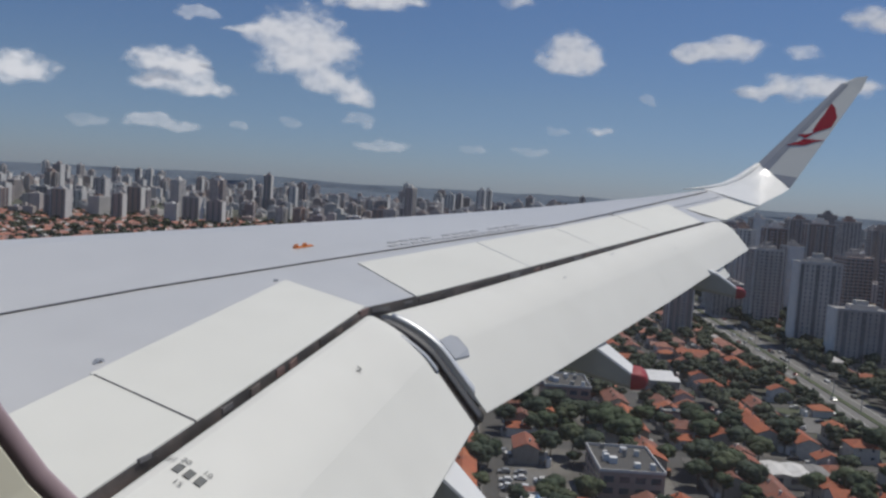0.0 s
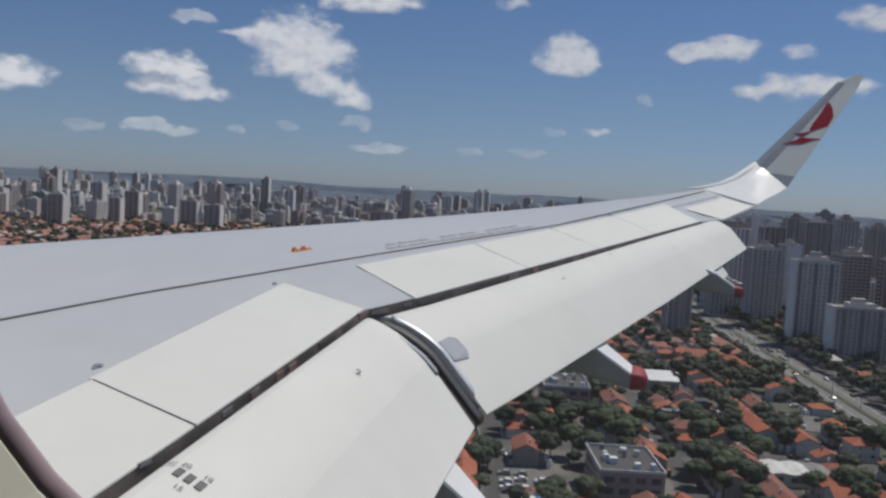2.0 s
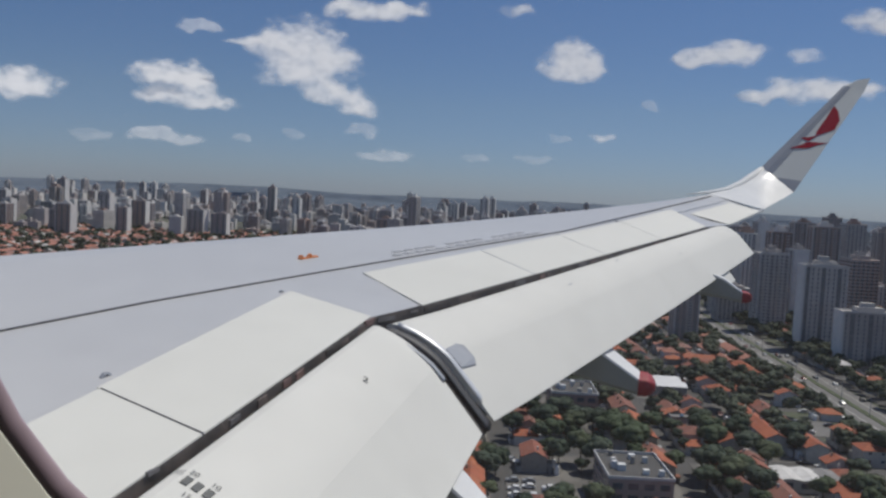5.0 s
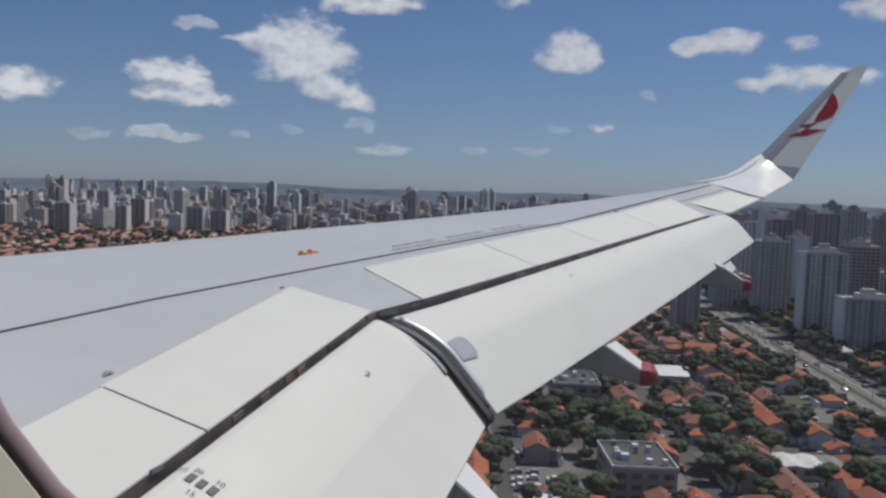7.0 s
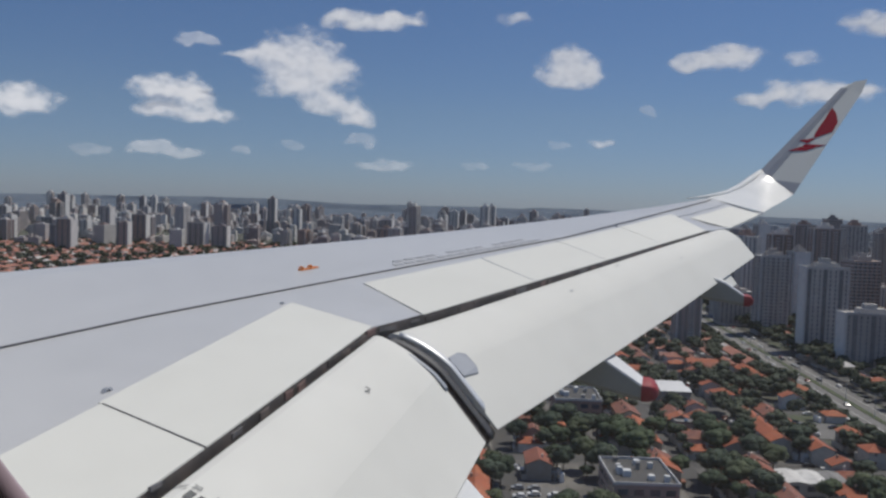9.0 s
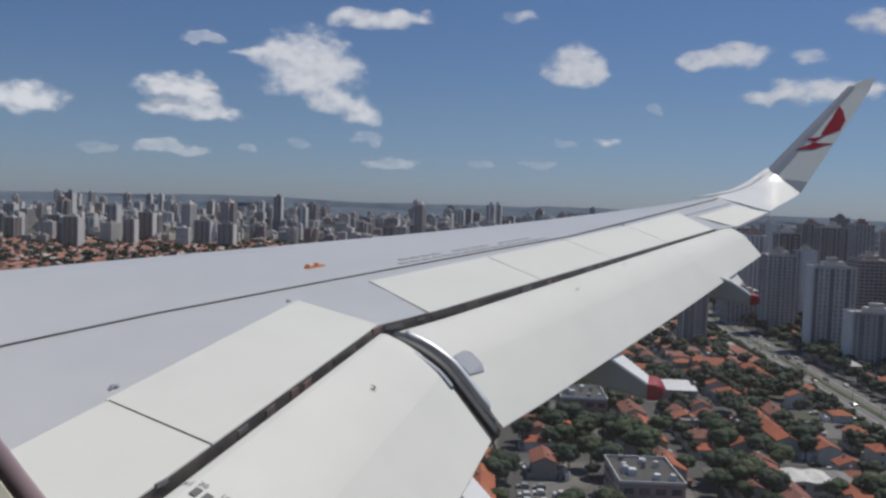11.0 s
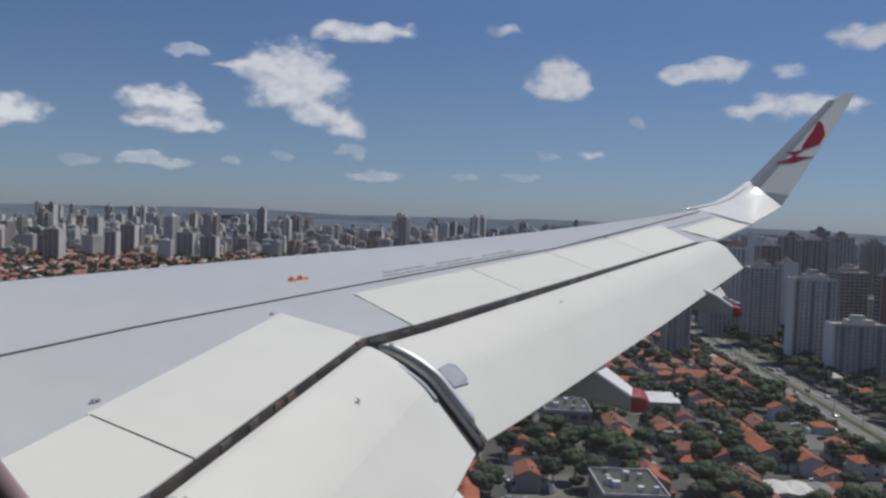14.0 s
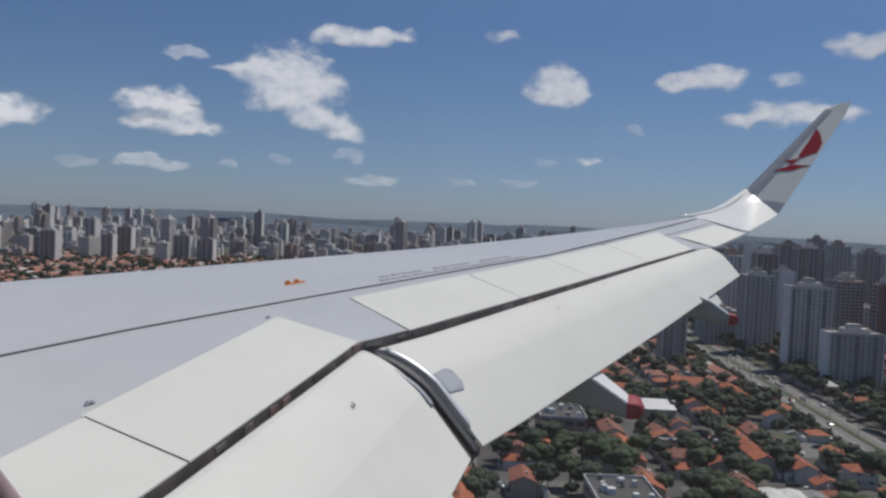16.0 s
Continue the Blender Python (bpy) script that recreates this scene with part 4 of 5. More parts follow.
def house(kind, w, d, h, label, full, annex=0.0):
    """A house with walls, a roof, and, where it stands close, windows, a door and a chimney or tank."""
    z = 0.15
    root = tagged(new("house"), label, "house", "houses of the town")
    bits = [(-w / 2, w / 2, -d / 2, d / 2, z - 0.1, z + h)]
    if annex:
        bits.append((w / 2 - annex, w / 2 + 0.001 + annex * 0.5, d / 2 - 0.5, d / 2 + annex, z - 0.1, z + h * 0.5))
    V, F = boxes(bits)
    if kind == "gable":
        n = len(V)
        rise = d * 0.21
        V += [(-w / 2, -d / 2, z + h), (-w / 2, d / 2, z + h), (-w / 2, 0, z + h + rise), (w / 2, -d / 2, z + h), (w / 2, d / 2, z + h), (w / 2, 0, z + h + rise)]
        F += [(n, n + 2, n + 1), (n + 3, n + 4, n + 5)]
    walls = piece("body", V, F, WALLS, root)
    V, F = roof_mesh(kind, w, d, z + h, min(w, d) * 0.23 if kind == "hip" else d * 0.24)
    piece("roof", V, F, SHEET if kind == "flat" else TILE, root, "flat grey roof with parapet" if kind == "flat" else "terracotta tiled roof")
    if annex:
        V, F = boxes([(w / 2 - annex - 0.3, w / 2 + annex * 0.5 + 0.3, d / 2 + 0.01, d / 2 + annex + 0.3, z + h * 0.5 + 0.002, z + h * 0.5 + 0.16)])
        piece("annex_roof", V, F, SHEET, root, "low sheet roof of the annex")
    if full:
        floors = 2 if h > 4.5 else 1
        for f in range(floors):
            for sgn in (-1, 1):
                for c in range(2):
                    x = (-0.24 + 0.48 * c) * w
                    zz = z + 1.0 + 2.9 * f
                    if f == 0 and c == 0 and sgn < 0:
                        V, F = boxes([(x - 0.45, x + 0.45, sgn * d / 2 - 0.04, sgn * d / 2 + 0.04, z, z + 2.1)])
                        piece("door", V, F, WOOD, root, "brown wooden door")
                        continue
                    V, F = boxes([(x - 0.7, x + 0.7, sgn * d / 2 - 0.05, sgn * d / 2 + 0.05, zz, zz + 1.25)])
                    wdw = piece("window", V, F, FRAME, root)
                    V, F = boxes([(x - 0.62, x - 0.03, sgn * d / 2 - 0.06, sgn * d / 2 + 0.06, zz + 0.08, zz + 1.17), (x + 0.03, x + 0.62, sgn * d / 2 - 0.06, sgn * d / 2 + 0.06, zz + 0.08, zz + 1.17)])
                    piece("pane", V, F, GLASS, wdw)
        if kind == "flat":
            V, F = loft([[(w * 0.2 + 0.75 * k * math.cos(radians(30 * i)), 0.75 * k * math.sin(radians(30 * i)), zz) for i in range(12)] for k, zz in ((1, z + h + 0.12), (1.0, z + h + 1.0), (0.5, z + h + 1.3))])
            part("water_tank", fixed(V, F), TANK, root, "blue plastic water tank")
        else:
            V, F = boxes([(w * 0.22, w * 0.22 + 0.6, d * 0.1, d * 0.1 + 0.6, z + h + 0.3, z + h + d * 0.24 + 0.5)])
            piece("chimney", V, F, WALLS, root, "plastered chimney")
    return root


HOUSES = []
for kind, w, d, h, ann in (("hip", 7.6, 8.2, 3.1, 0), ("hip", 6.2, 8.8, 5.4, 1.4), ("gable", 6.8, 8.2, 3.1, 1.4), ("gable", 8.6, 7.8, 5.2, 0), ("hip", 9.2, 8.6, 5.4, 1.4), ("flat", 6, 8.6, 5.6, 0), ("gable", 5.6, 8.6, 5.2, 1.2),
                           ("hip", 6.8, 8.2, 3.3, 0), ("flat", 7.6, 7.8, 3.2, 0), ("hip", 10.6, 8.8, 3.5, 1.4), ("gable", 12.8, 7.8, 5.2, 0)):
    lab = {"hip": "plastered house with a hipped terracotta tile roof", "gable": "plastered house with a gabled terracotta tile roof", "flat": "plastered house with a flat grey roof"}[kind]
    pair = []
    for full in (True, False):
        ob = house(kind, w, d, h, lab, full, ann)
        ob.location = (-3000, 0, -400)
        pair.append(ob)
    HOUSES.append((kind, w, d, h, ann, pair))


def clear_of(x, y):
    """Whether a plot is free of the avenue and of the large buildings."""
    if avenue_dist(x, y) < 21:
        return False
    for bx, by, br in BIG:
        if math.hypot(x - bx, y - by) < br:
            return False
    return True


# large low buildings: place, radius kept free
BIG = [(402, -10, 19), (347, 28, 19), (251, 1, 20), (286, -52, 15), (470, -28, 16), (366, -68, 16), (247, 29, 14)]


def wooded(x, y):
    """The share of plots that stand under trees: groves near the avenue and by the crossroads, patches elsewhere."""
    w = 0.07 + 0.60 * noise.noise(Vector((x * 0.013, y * 0.013, 2.2)))
    for gx, gy, ga, gb in ((296, 4, 26, 40), (322, -74, 34, 26), (372, 34, 24, 24), (520, -8, 40, 14), (440, -60, 24, 10)):
        w += 0.40 * max(0.0, 1 - ((x - gx) / ga) ** 2 - ((y - gy) / gb) ** 2)
    return min(0.95, max(0.06, w))


trees, far_trees, far_houses, homes = [], [], [], []
for i, j, x, y, r in blocks:
    for row in (0, 1):
        u = i * PU + SW / 2 + 2
        end = (i + 1) * PU - SW / 2 - 2
        terrace = rng.choice((3, 6, 10, 2)) if rng.random() < 0.5 else None
        shift = rng.uniform(-0.8, 0.8)
        while u < end - 6:
            k = rng.choice((0, 0, 1, 2, 2, 3, 3, 4, 4, 5, 6, 6, 7, 7, 8, 9, 9, 10, 10)) if terrace is None or rng.random() < 0.1 else terrace
            kind, w, d, h, ann, pair = HOUSES[k]
            if u + w > end:
                break
            gap = rng.choice((0.1, 0.1, 0.2, 0.6, 1.5, 3.0)) if k != terrace else 0.95
            vc = j * PV + SW / 2 + (6.3 if row == 0 else PV - SW - 6.3) + (rng.uniform(-0.8, 0.8) if k != terrace else shift)
            hx, hy = town(u + w / 2, vc)
            hr = math.hypot(hx, hy)
            built = rng.random() > wooded(hx, hy)
            if clear_of(hx, hy):
                if not built:
                    for _ in range(rng.choice((0, 2, 3, 4, 4))):
                        (trees if hr < 560 else far_trees).append((hx + rng.uniform(-6, 6), hy + rng.uniform(-6, 6), rng.uniform(0.7, 1.25)))
                elif hr < 2000:
                    turn = math.degrees(PHI) + (0 if row == 0 else 180) + (0 if k == terrace else rng.choice((0, 0, 0, 90 if abs(w - d) < 2 else 0)) + rng.uniform(-2, 2))
                    homes.append((hr, k, hx, hy, turn))
            # yard trees
            for _ in range(rng.choice((0, 0, 0, 1, 1, 2))):
                tx, ty = town(u + rng.uniform(0, w), j * PV + PV / 2 + rng.uniform(-1.5, 1.5))
                if clear_of(tx, ty):
                    (trees if math.hypot(tx, ty) < 560 else far_trees).append((tx, ty, rng.uniform(0.6, 1.2)))
            if rng.random() < 0.36:
                tx, ty = town(u + rng.uniform(0, w), j * PV + (SW / 2 + 1.3 if row == 0 else PV - SW / 2 - 1.3))
                if clear_of(tx, ty):
                    (trees if math.hypot(tx, ty) < 560 else far_trees).append((tx, ty, rng.uniform(0.6, 1.15)))
            u += w + gap
homes.sort()
for n, (hr, k, hx, hy, turn) in enumerate(homes):
    kind, w, d, h, ann, pair = HOUSES[k]
    if n < 300:
        copy_thing(pair[0 if n < 170 else 1], pose(hx, hy, 0.04, 0, 0, turn))
    else:
        far_houses.append((hx, hy, w, d, h, turn, kind))
for kind, w, d, h, ann, pair in HOUSES:
    for p in pair:
        for o in (*p.children_recursive, p):
            bpy.data.objects.remove(o)
for s in range(-150, 520, 9):
    for o in (-15.5, 15.5):
        if rng.random() < 0.85:
            x, y, _ = avenue_point(s + rng.uniform(-2, 2), o + rng.uniform(-1, 3) * (1 if o > 0 else -1))
            (trees if math.hypot(x, y) < 560 else far_trees).append((x, y, rng.uniform(0.8, 1.3) * (0.55 if o > 0 else 1.0)))


# shade trees round the crossroads and the office blocks
for x, y, s in ((322, 42, 1.2), (314, 34, 1.1), (312, 22, 1.1), (318, 12, 1.3), (302, 10, 1.5), (296, 2, 1.4), (280, 18, 1.3), (274, 12, 1.1), (270, 24, 0.9),
                (277, -22, 1.5), (270, -29, 1.5), (281, -31, 1.3), (266, -21, 1.2), (360, 16, 1.1), (364, 26, 1.2), (332, 46, 1.0), (300, -42, 1.0), (272, -62, 0.9), (258, 42, 0.9)):
    trees.append((x, y, s))


# far roofs, too many to count
def far_roofs():
    V, F, V2, F2 = [], [], [], []
    for x, y, w, d, h, turn, kind in far_houses:
        c, s = math.cos(radians(turn)), math.sin(radians(turn))
        v, f = boxes([(-w / 2, w / 2, -d / 2, d / 2, 0.0, h)])
        n = len(V)
        V += [(x + a * c - b * s, y + a * s + b * c, z) for a, b, z in v]
        F += [tuple(n + i for i in q) for q in f]
        v, f = roof_mesh("gable" if kind == "flat" else kind, w, d, h, min(w, d) * 0.25)
        n = len(V2)
        V2 += [(x + a * c - b * s, y + a * s + b * c, z) for a, b, z in v]
        F2 += [tuple(n + i for i in q) for q in f]
    ob = piece("distant_houses", V, F, WALLS_FAR)
    tagged(ob, "distant plastered low houses among trees", "houses", kind="stuff")
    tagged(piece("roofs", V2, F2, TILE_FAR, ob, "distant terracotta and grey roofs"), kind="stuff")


# ---- towers ----
def tower(kind, w, d, floors, label):
    """A tower block: body, ribs, balconies, rows of windows and roof rooms."""
    fh = 3.0
    h = floors * fh + 4
    root = tagged(new("tower_block"), label, "tower block", "tower blocks of the city")
    core = [(-w / 2, w / 2, -d / 2, d / 2, 0, h)]
    if kind == "wings":
        core = [(-w / 2, w / 2, -d / 4, d / 4, 0, h), (-w / 4, w / 4, -d / 2, d / 2, 0, h - 0.3)]
    V, F = boxes(core)
    piece("body", V, F, TOWER, root)
    if kind == "slab":
        for x in (-w / 2 - 0.25, w / 2):
            V, F = boxes([(x, x + 0.25, -d / 2 - 0.25, d / 2 + 0.25, 0, h + 0.5)])
            piece("end_wall", V, F, END_WALL, root, "blank end wall, whitened to look sunlit")
    wins, slabs, ribs = [], [], []
    faces = [(-w / 2, w / 2, -d / 2, 0), (-w / 2, w / 2, d / 2, 0), (-d / 2, d / 2, -w / 2, 1), (-d / 2, d / 2, w / 2, 1)]
    for a0, a1, face, axis in faces:
        if kind == "wings":
            face *= 1.0
            a0, a1 = a0 / 2, a1 / 2
        n = max(2, int((a1 - a0) / 3.2))
        sgn = 1 if face > 0 else -1
        for f in range(1, floors + 1):
            z = f * fh
            for c in range(n):
                if kind == "slab" and axis == 1:
                    continue
                m = a0 + (a1 - a0) * (c + 0.5) / n
                ww = 0.85 if (c + (f if kind == "office" else 0)) % 3 else 1.25
                if kind == "slab":
                    ww = 1.35 if c % 3 == 1 else 0.5
                lo, hi = (face - 0.05, face + 0.05)
                q = (m - ww, m + ww, lo, hi) if axis == 0 else (lo, hi, m - ww, m + ww)
                wins.append((*q, z + (0.0 if kind == "slab" and c % 3 == 1 else 0.45), z + (2.97 if kind == "slab" and c % 3 == 1 else 2.55)))
                if axis == 0 and kind in ("balcony", "wings") and c % 3 == 1:
                    y0, y1 = sorted((face, face + sgn * 1.3))
                    slabs.append((m - 1.5, m + 1.5, y0, y1, z, z + 0.95))
            if kind == "office":
                lo, hi = face - 0.12, face + 0.12
                slabs.append((a0 + 0.02, a1 - 0.02, lo, hi, z + 2.45, z + 2.95) if axis == 0 else (lo, hi, a0 + 0.02, a1 - 0.02, z + 2.45, z + 2.95))
        if kind != "office":
            for c in ((0, n) if kind == "slab" else (0, n // 2, n) if kind == "balcony" else (0,)):
                m = min(max(a0 + (a1 - a0) * c / n, a0 + 0.3), a1 - 0.3)
                lo, hi = sorted((face, face + sgn * 0.35))
                ribs.append((m - 0.28, m + 0.28, lo, hi, 0, h + 0.2) if axis == 0 else (lo, hi, m - 0.28, m + 0.28, 0, h + 0.2))
    tagged(piece("glazing", *boxes(wins), TOWER_GLASS, root, "rows of dark windows"), kind="stuff")
    if slabs:
        tagged(piece("balcony_stack", *boxes(slabs), TOWER if kind == "office" else TRIM, root, "stacked balconies"), kind="stuff")
    if ribs:
        tagged(piece("ribbing", *boxes(ribs), TRIM, root, "pale vertical ribs"), kind="stuff")
    V, F = boxes([(-w * 0.28, w * 0.22, -d * 0.25, d * 0.25, h, h + 3.5), (-w * 0.12, w * 0.12, -d * 0.15, d * 0.15, h + 3.5, h + 6.5)])
    piece("roof_room", V, F, TOWER, root, "roof plant room and water tank")
    dd = d / 2 if kind != "wings" else d / 4
    for y0 in (-dd + 0.1, dd - 0.4):
        V, F = boxes([(-w / 2 + 0.1, w / 2 - 0.1, y0, y0 + 0.3, h, h + 1)])
        piece("parapet", V, F, TRIM, root)
    V, F = loft([[(w * 0.1 + k * math.cos(i * 1.57), k * math.sin(i * 1.57), z) for i in range(4)] for k, z in ((0.18, h + 6.5), (0.05, h + 12))])
    part("mast", fixed(V, F), EDGE, root, "thin roof mast")
    return root, h


KINDS = []
for kind, w, d, fl, lab in (("balcony", 20, 16, 22, "tall grey residential tower with stacked balconies"), ("slab", 26, 13, 18, "wide grey slab tower with pale end walls"), ("office", 22, 20, 20, "dark office tower with banded windows"),
                            ("wings", 24, 22, 24, "cross-shaped pale residential tower with balconies"), ("balcony", 15, 14, 16, "slender grey residential tower with stacked balconies"), ("slab", 18, 12, 25, "tall slim slab tower with pale ribs"),
                            ("office", 26, 18, 13, "broad grey office block of medium height"), ("wings", 20, 20, 17, "cross-shaped grey residential tower with balconies"), ("balcony", 24, 14, 28, "very tall grey residential tower with balconies"), ("slab", 30, 14, 12, "long grey residential slab of medium height"),
                            ("office", 18, 18, 30, "very tall tower with dark glass windows")):
    ob, h = tower(kind, w, d, fl, lab)
    ob.location = (-3000, 0, -400)
    KINDS.append((ob, w, d, h))
placed, FAR = [], []


def put_tower(k, r, az, turn, stretch=1.0):
    ob, w, d, h = KINDS[k]
    x, y = EX + r * math.cos(radians(az)), EY + r * math.sin(radians(az))
    size = max(w, d) * 0.5 + 5
    if any(math.hypot(x - a, y - b) < size + s for a, b, s in placed):
        return False
    placed.append((x, y, size))
    if r > 1750 or len(placed) > 300:
        FAR.append((k, x, y, turn, stretch))
        return True
    c = copy_thing(ob, pose(x, y, 0, 0, 0, turn))
    c.scale = (1, 1, stretch)
    return True


# cluster behind the wing tip
for k, r, az, turn, tall in ((4, 566, -2.0, 102, 0.62), (0, 650, -7.0, 102, 0.80), (1, 585, -10.0, 102, 0.92), (9, 535, -12.6, 100, 0.80), (9, 520, -16.4, 100, 0.74), (5, 720, -8.5, 12, 0.72), (2, 700, -12.0, 12, 0.84), (7, 680, -14.4, 12, 0.98),
                             (8, 830, -9.9, 102, 0.84), (3, 800, -5.4, 12, 0.86), (10, 900, -11.5, 12, 0.82), (0, 860, -7.4, 102, 0.95), (5, 940, -6.3, 12, 0.93), (3, 960, -13.3, 12, 0.92), (4, 740, -4.1, 102, 0.90), (8, 1040, -8.7, 102, 0.84),
                             (2, 1010, -4.6, 12, 1.05), (0, 800, -15.3, 102, 0.92), (10, 1180, -10.3, 12, 0.86), (9, 900, -3.0, 102, 1.1), (7, 940, -16.2, 12, 1.1), (6, 690, -4.9, 102, 0.6), (1, 1000, -15.0, 102, 1.1)):
    put_tower(k, r, az, turn, tall)
for n in range(2600):
    az = rng.uniform(-18, 45)
    r = rng.uniform(0, 1) ** 0.9 * 2500 + 850
    x, y = EX + r * math.cos(radians(az)), EY + r * math.sin(radians(az))
    dense = noise.noise(Vector((x * 0.0022, y * 0.0022, 5.0)))
    if az > 2:
        if r < 1060 or (r < 1350 and dense < 0.25) or dense < -0.3:
            continue
        if az < 22 and r > 2300 and dense < 0.3:
            continue
    elif dense < -0.25 or r < 850:
        continue
    if len(placed) > 520:
        break
    k = rng.choice((0, 1, 2, 3, 4, 4, 5, 6, 7, 7, 8, 9, 9, 4, 1, 10) if az < 4 else (0, 1, 1, 1, 3, 4, 5, 5, 5, 6, 7, 9, 9, 9, 4, 2, 8))
    put_tower(k, r, az, rng.choice((84, 86, 88, 92)) + (0 if az > 4 else 14) if k in (1, 5, 9) else rng.choice((-4, -2, -4, 86, 88, 4, -10)) + (0 if az > 4 else 14), rng.choice((0.42, 0.52, 0.62, 0.72, 0.80, 0.88, 0.96)) * rng.uniform(0.93, 1.07) if az > 4 else rng.uniform(0.42, 0.76))
# the farthest towers, joined
root = None
for nm, m, lab in (("body", TOWER_FAR, "distant grey tower blocks of the skyline"), ("glazing", TOWER_GLASS, "rows of dark windows"), ("ribbing", TRIM, "pale vertical ribs"), ("end_wall", END_WALL, "blank end walls, whitened to look sunlit"), ("roof_room", TOWER_FAR, "roof rooms")):
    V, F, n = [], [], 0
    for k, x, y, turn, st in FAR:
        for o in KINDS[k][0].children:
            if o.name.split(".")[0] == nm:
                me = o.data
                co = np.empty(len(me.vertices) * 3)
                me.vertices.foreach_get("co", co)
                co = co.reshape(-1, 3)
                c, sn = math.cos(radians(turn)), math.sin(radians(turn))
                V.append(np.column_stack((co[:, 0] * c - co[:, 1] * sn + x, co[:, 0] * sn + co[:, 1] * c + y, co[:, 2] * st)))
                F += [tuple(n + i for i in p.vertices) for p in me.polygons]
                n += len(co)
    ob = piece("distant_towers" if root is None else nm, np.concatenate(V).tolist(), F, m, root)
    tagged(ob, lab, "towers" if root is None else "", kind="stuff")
    root = root or ob
for ob, w, d, h in KINDS:
    for o in (*ob.children_recursive, ob):
        bpy.data.objects.remove(o)
far_houses[:] = [q for q in far_houses if all(math.hypot(q[0] - a, q[1] - b) > s + 4 for a, b, s in placed)]
far_roofs()


# sheds, walls and mid-rise blocks between, too many to count
def scatter():
    V, F, V2, F2, V3, F3 = [], [], [], [], [], []
    def add(V, F, x, y, turn, w, d, z0, h):
        c, s = math.cos(turn), math.sin(turn)
        v, f = boxes([(-w / 2, w / 2, -d / 2, d / 2, z0, h)])
        n = len(V)
        V += [(x + a * c - b * s, y + a * s + b * c, z) for a, b, z in v]
        F += [tuple(n + i for i in q) for q in f]
    for hr, k, hx, hy, turn in homes:
        if hr > 620:
            break
        t = radians(turn)
        kind, w, d, h, ann, pair = HOUSES[k]
        bx, by = -math.sin(t), math.cos(t)
        ax, ay = math.cos(t), math.sin(t)
        if rng.random() < 0.9:
            o, q = rng.uniform(-w * 0.4, w * 0.4), d / 2 + rng.uniform(0.9, 1.3)
            add(V, F, hx + bx * q + ax * o, hy + by * q + ay * o, t, rng.uniform(2.2, 4.5), rng.uniform(1.6, 2.2), 0.1, rng.uniform(2.2, 3.4))
        for _ in range(rng.choice((0, 1, 1, 2))):
            o, q = rng.uniform(-w * 0.5, w * 0.5), d / 2 + rng.uniform(2.2, 3.6)
            add(V, F, hx + bx * q + ax * o, hy + by * q + ay * o, t, rng.uniform(1.0, 2.8), rng.uniform(1.0, 2.0), 0.1, rng.uniform(1.4, 2.9))
        if rng.random() < 0.6:
            q = -(d / 2 + 1.1)
            add(V, F, hx + bx * q + ax * rng.uniform(-3, 3), hy + by * q + ay * rng.uniform(-1, 1), t, rng.uniform(2.2, 3.6), 2.0, 2.1, 2.3)
        q = d / 2 + 1.05
        add(V2, F2, hx + bx * q, hy + by * q, t, w, 0.2, 0.1, 2.1)
        add(V2, F2, hx - bx * (d / 2 + 0.8) + ax * w * 0.5, hy - by * (d / 2 + 0.8) + ay * w * 0.5, t, 0.2, 1.4, 0.1, 2.0)
        add(V2, F2, hx - bx * (d / 2 + 1.6), hy - by * (d / 2 + 1.6), t, w * 0.8, 0.2, 0.1, 1.8)
    V4, F4 = [], []
    for n in range(2600):
        az, r = rng.uniform(-18, 45), 950 + 2500 * rng.random() ** 0.8
        x, y = EX + r * math.cos(radians(az)), EY + r * math.sin(radians(az))
        if az > 8 and (r < 1350 or (r < 1600 and rng.random() < 0.6)):
            continue
        if any(math.hypot(x - a, y - b) < s + 6 for a, b, s in placed):
            continue
        t, w, d, h = radians(rng.choice((12, 102, 18, 6))), rng.uniform(10, 26), rng.uniform(9, 18), rng.choice((6, 9, 12, 15, 18, 24, 30))
        add(V3, F3, x, y, t, w, d, 0.0, h + 0.9)
        add(V3, F3, x, y, t, w * 0.3, d * 0.4, h + 0.9, h + 3.6)
        if r > 2100:
            continue
        # rows of windows, 5 cm proud of the walls
        c, s = math.cos(t), math.sin(t)
        for half, out, axis in ((w / 2, d / 2, 0), (d / 2, w / 2, 1)):
            m = max(2, int(half * 2 / 3.0))
            for sg in (-1, 1):
                for i in range(m):
                    for f in range(h // 3):
                        o = -half + 2 * half * (i + 0.5) / m
                        k = len(V4)
                        for da, dz in ((-0.9, 0.9), (0.9, 0.9), (0.9, 2.2), (-0.9, 2.2)):
                            p = (o + da, sg * (out + 0.05)) if axis == 0 else (sg * (out + 0.05), o + da)
                            V4.append((x + p[0] * c - p[1] * s, y + p[0] * s + p[1] * c, f * 3 + dz))
                        F4.append((k, k + 1, k + 2, k + 3))
    tagged(piece("outbuildings", V, F, OUTB), "small sheds and carports with mixed flat roofs", "sheds", kind="stuff")
    tagged(piece("yard_walls", V2, F2, YARD), "plastered yard walls between the houses", "walls", kind="stuff")
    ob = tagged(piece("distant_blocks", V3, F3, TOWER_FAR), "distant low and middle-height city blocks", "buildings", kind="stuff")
    tagged(piece("glazing", V4, F4, GLASS, ob, "rows of dark windows"), kind="stuff")


scatter()


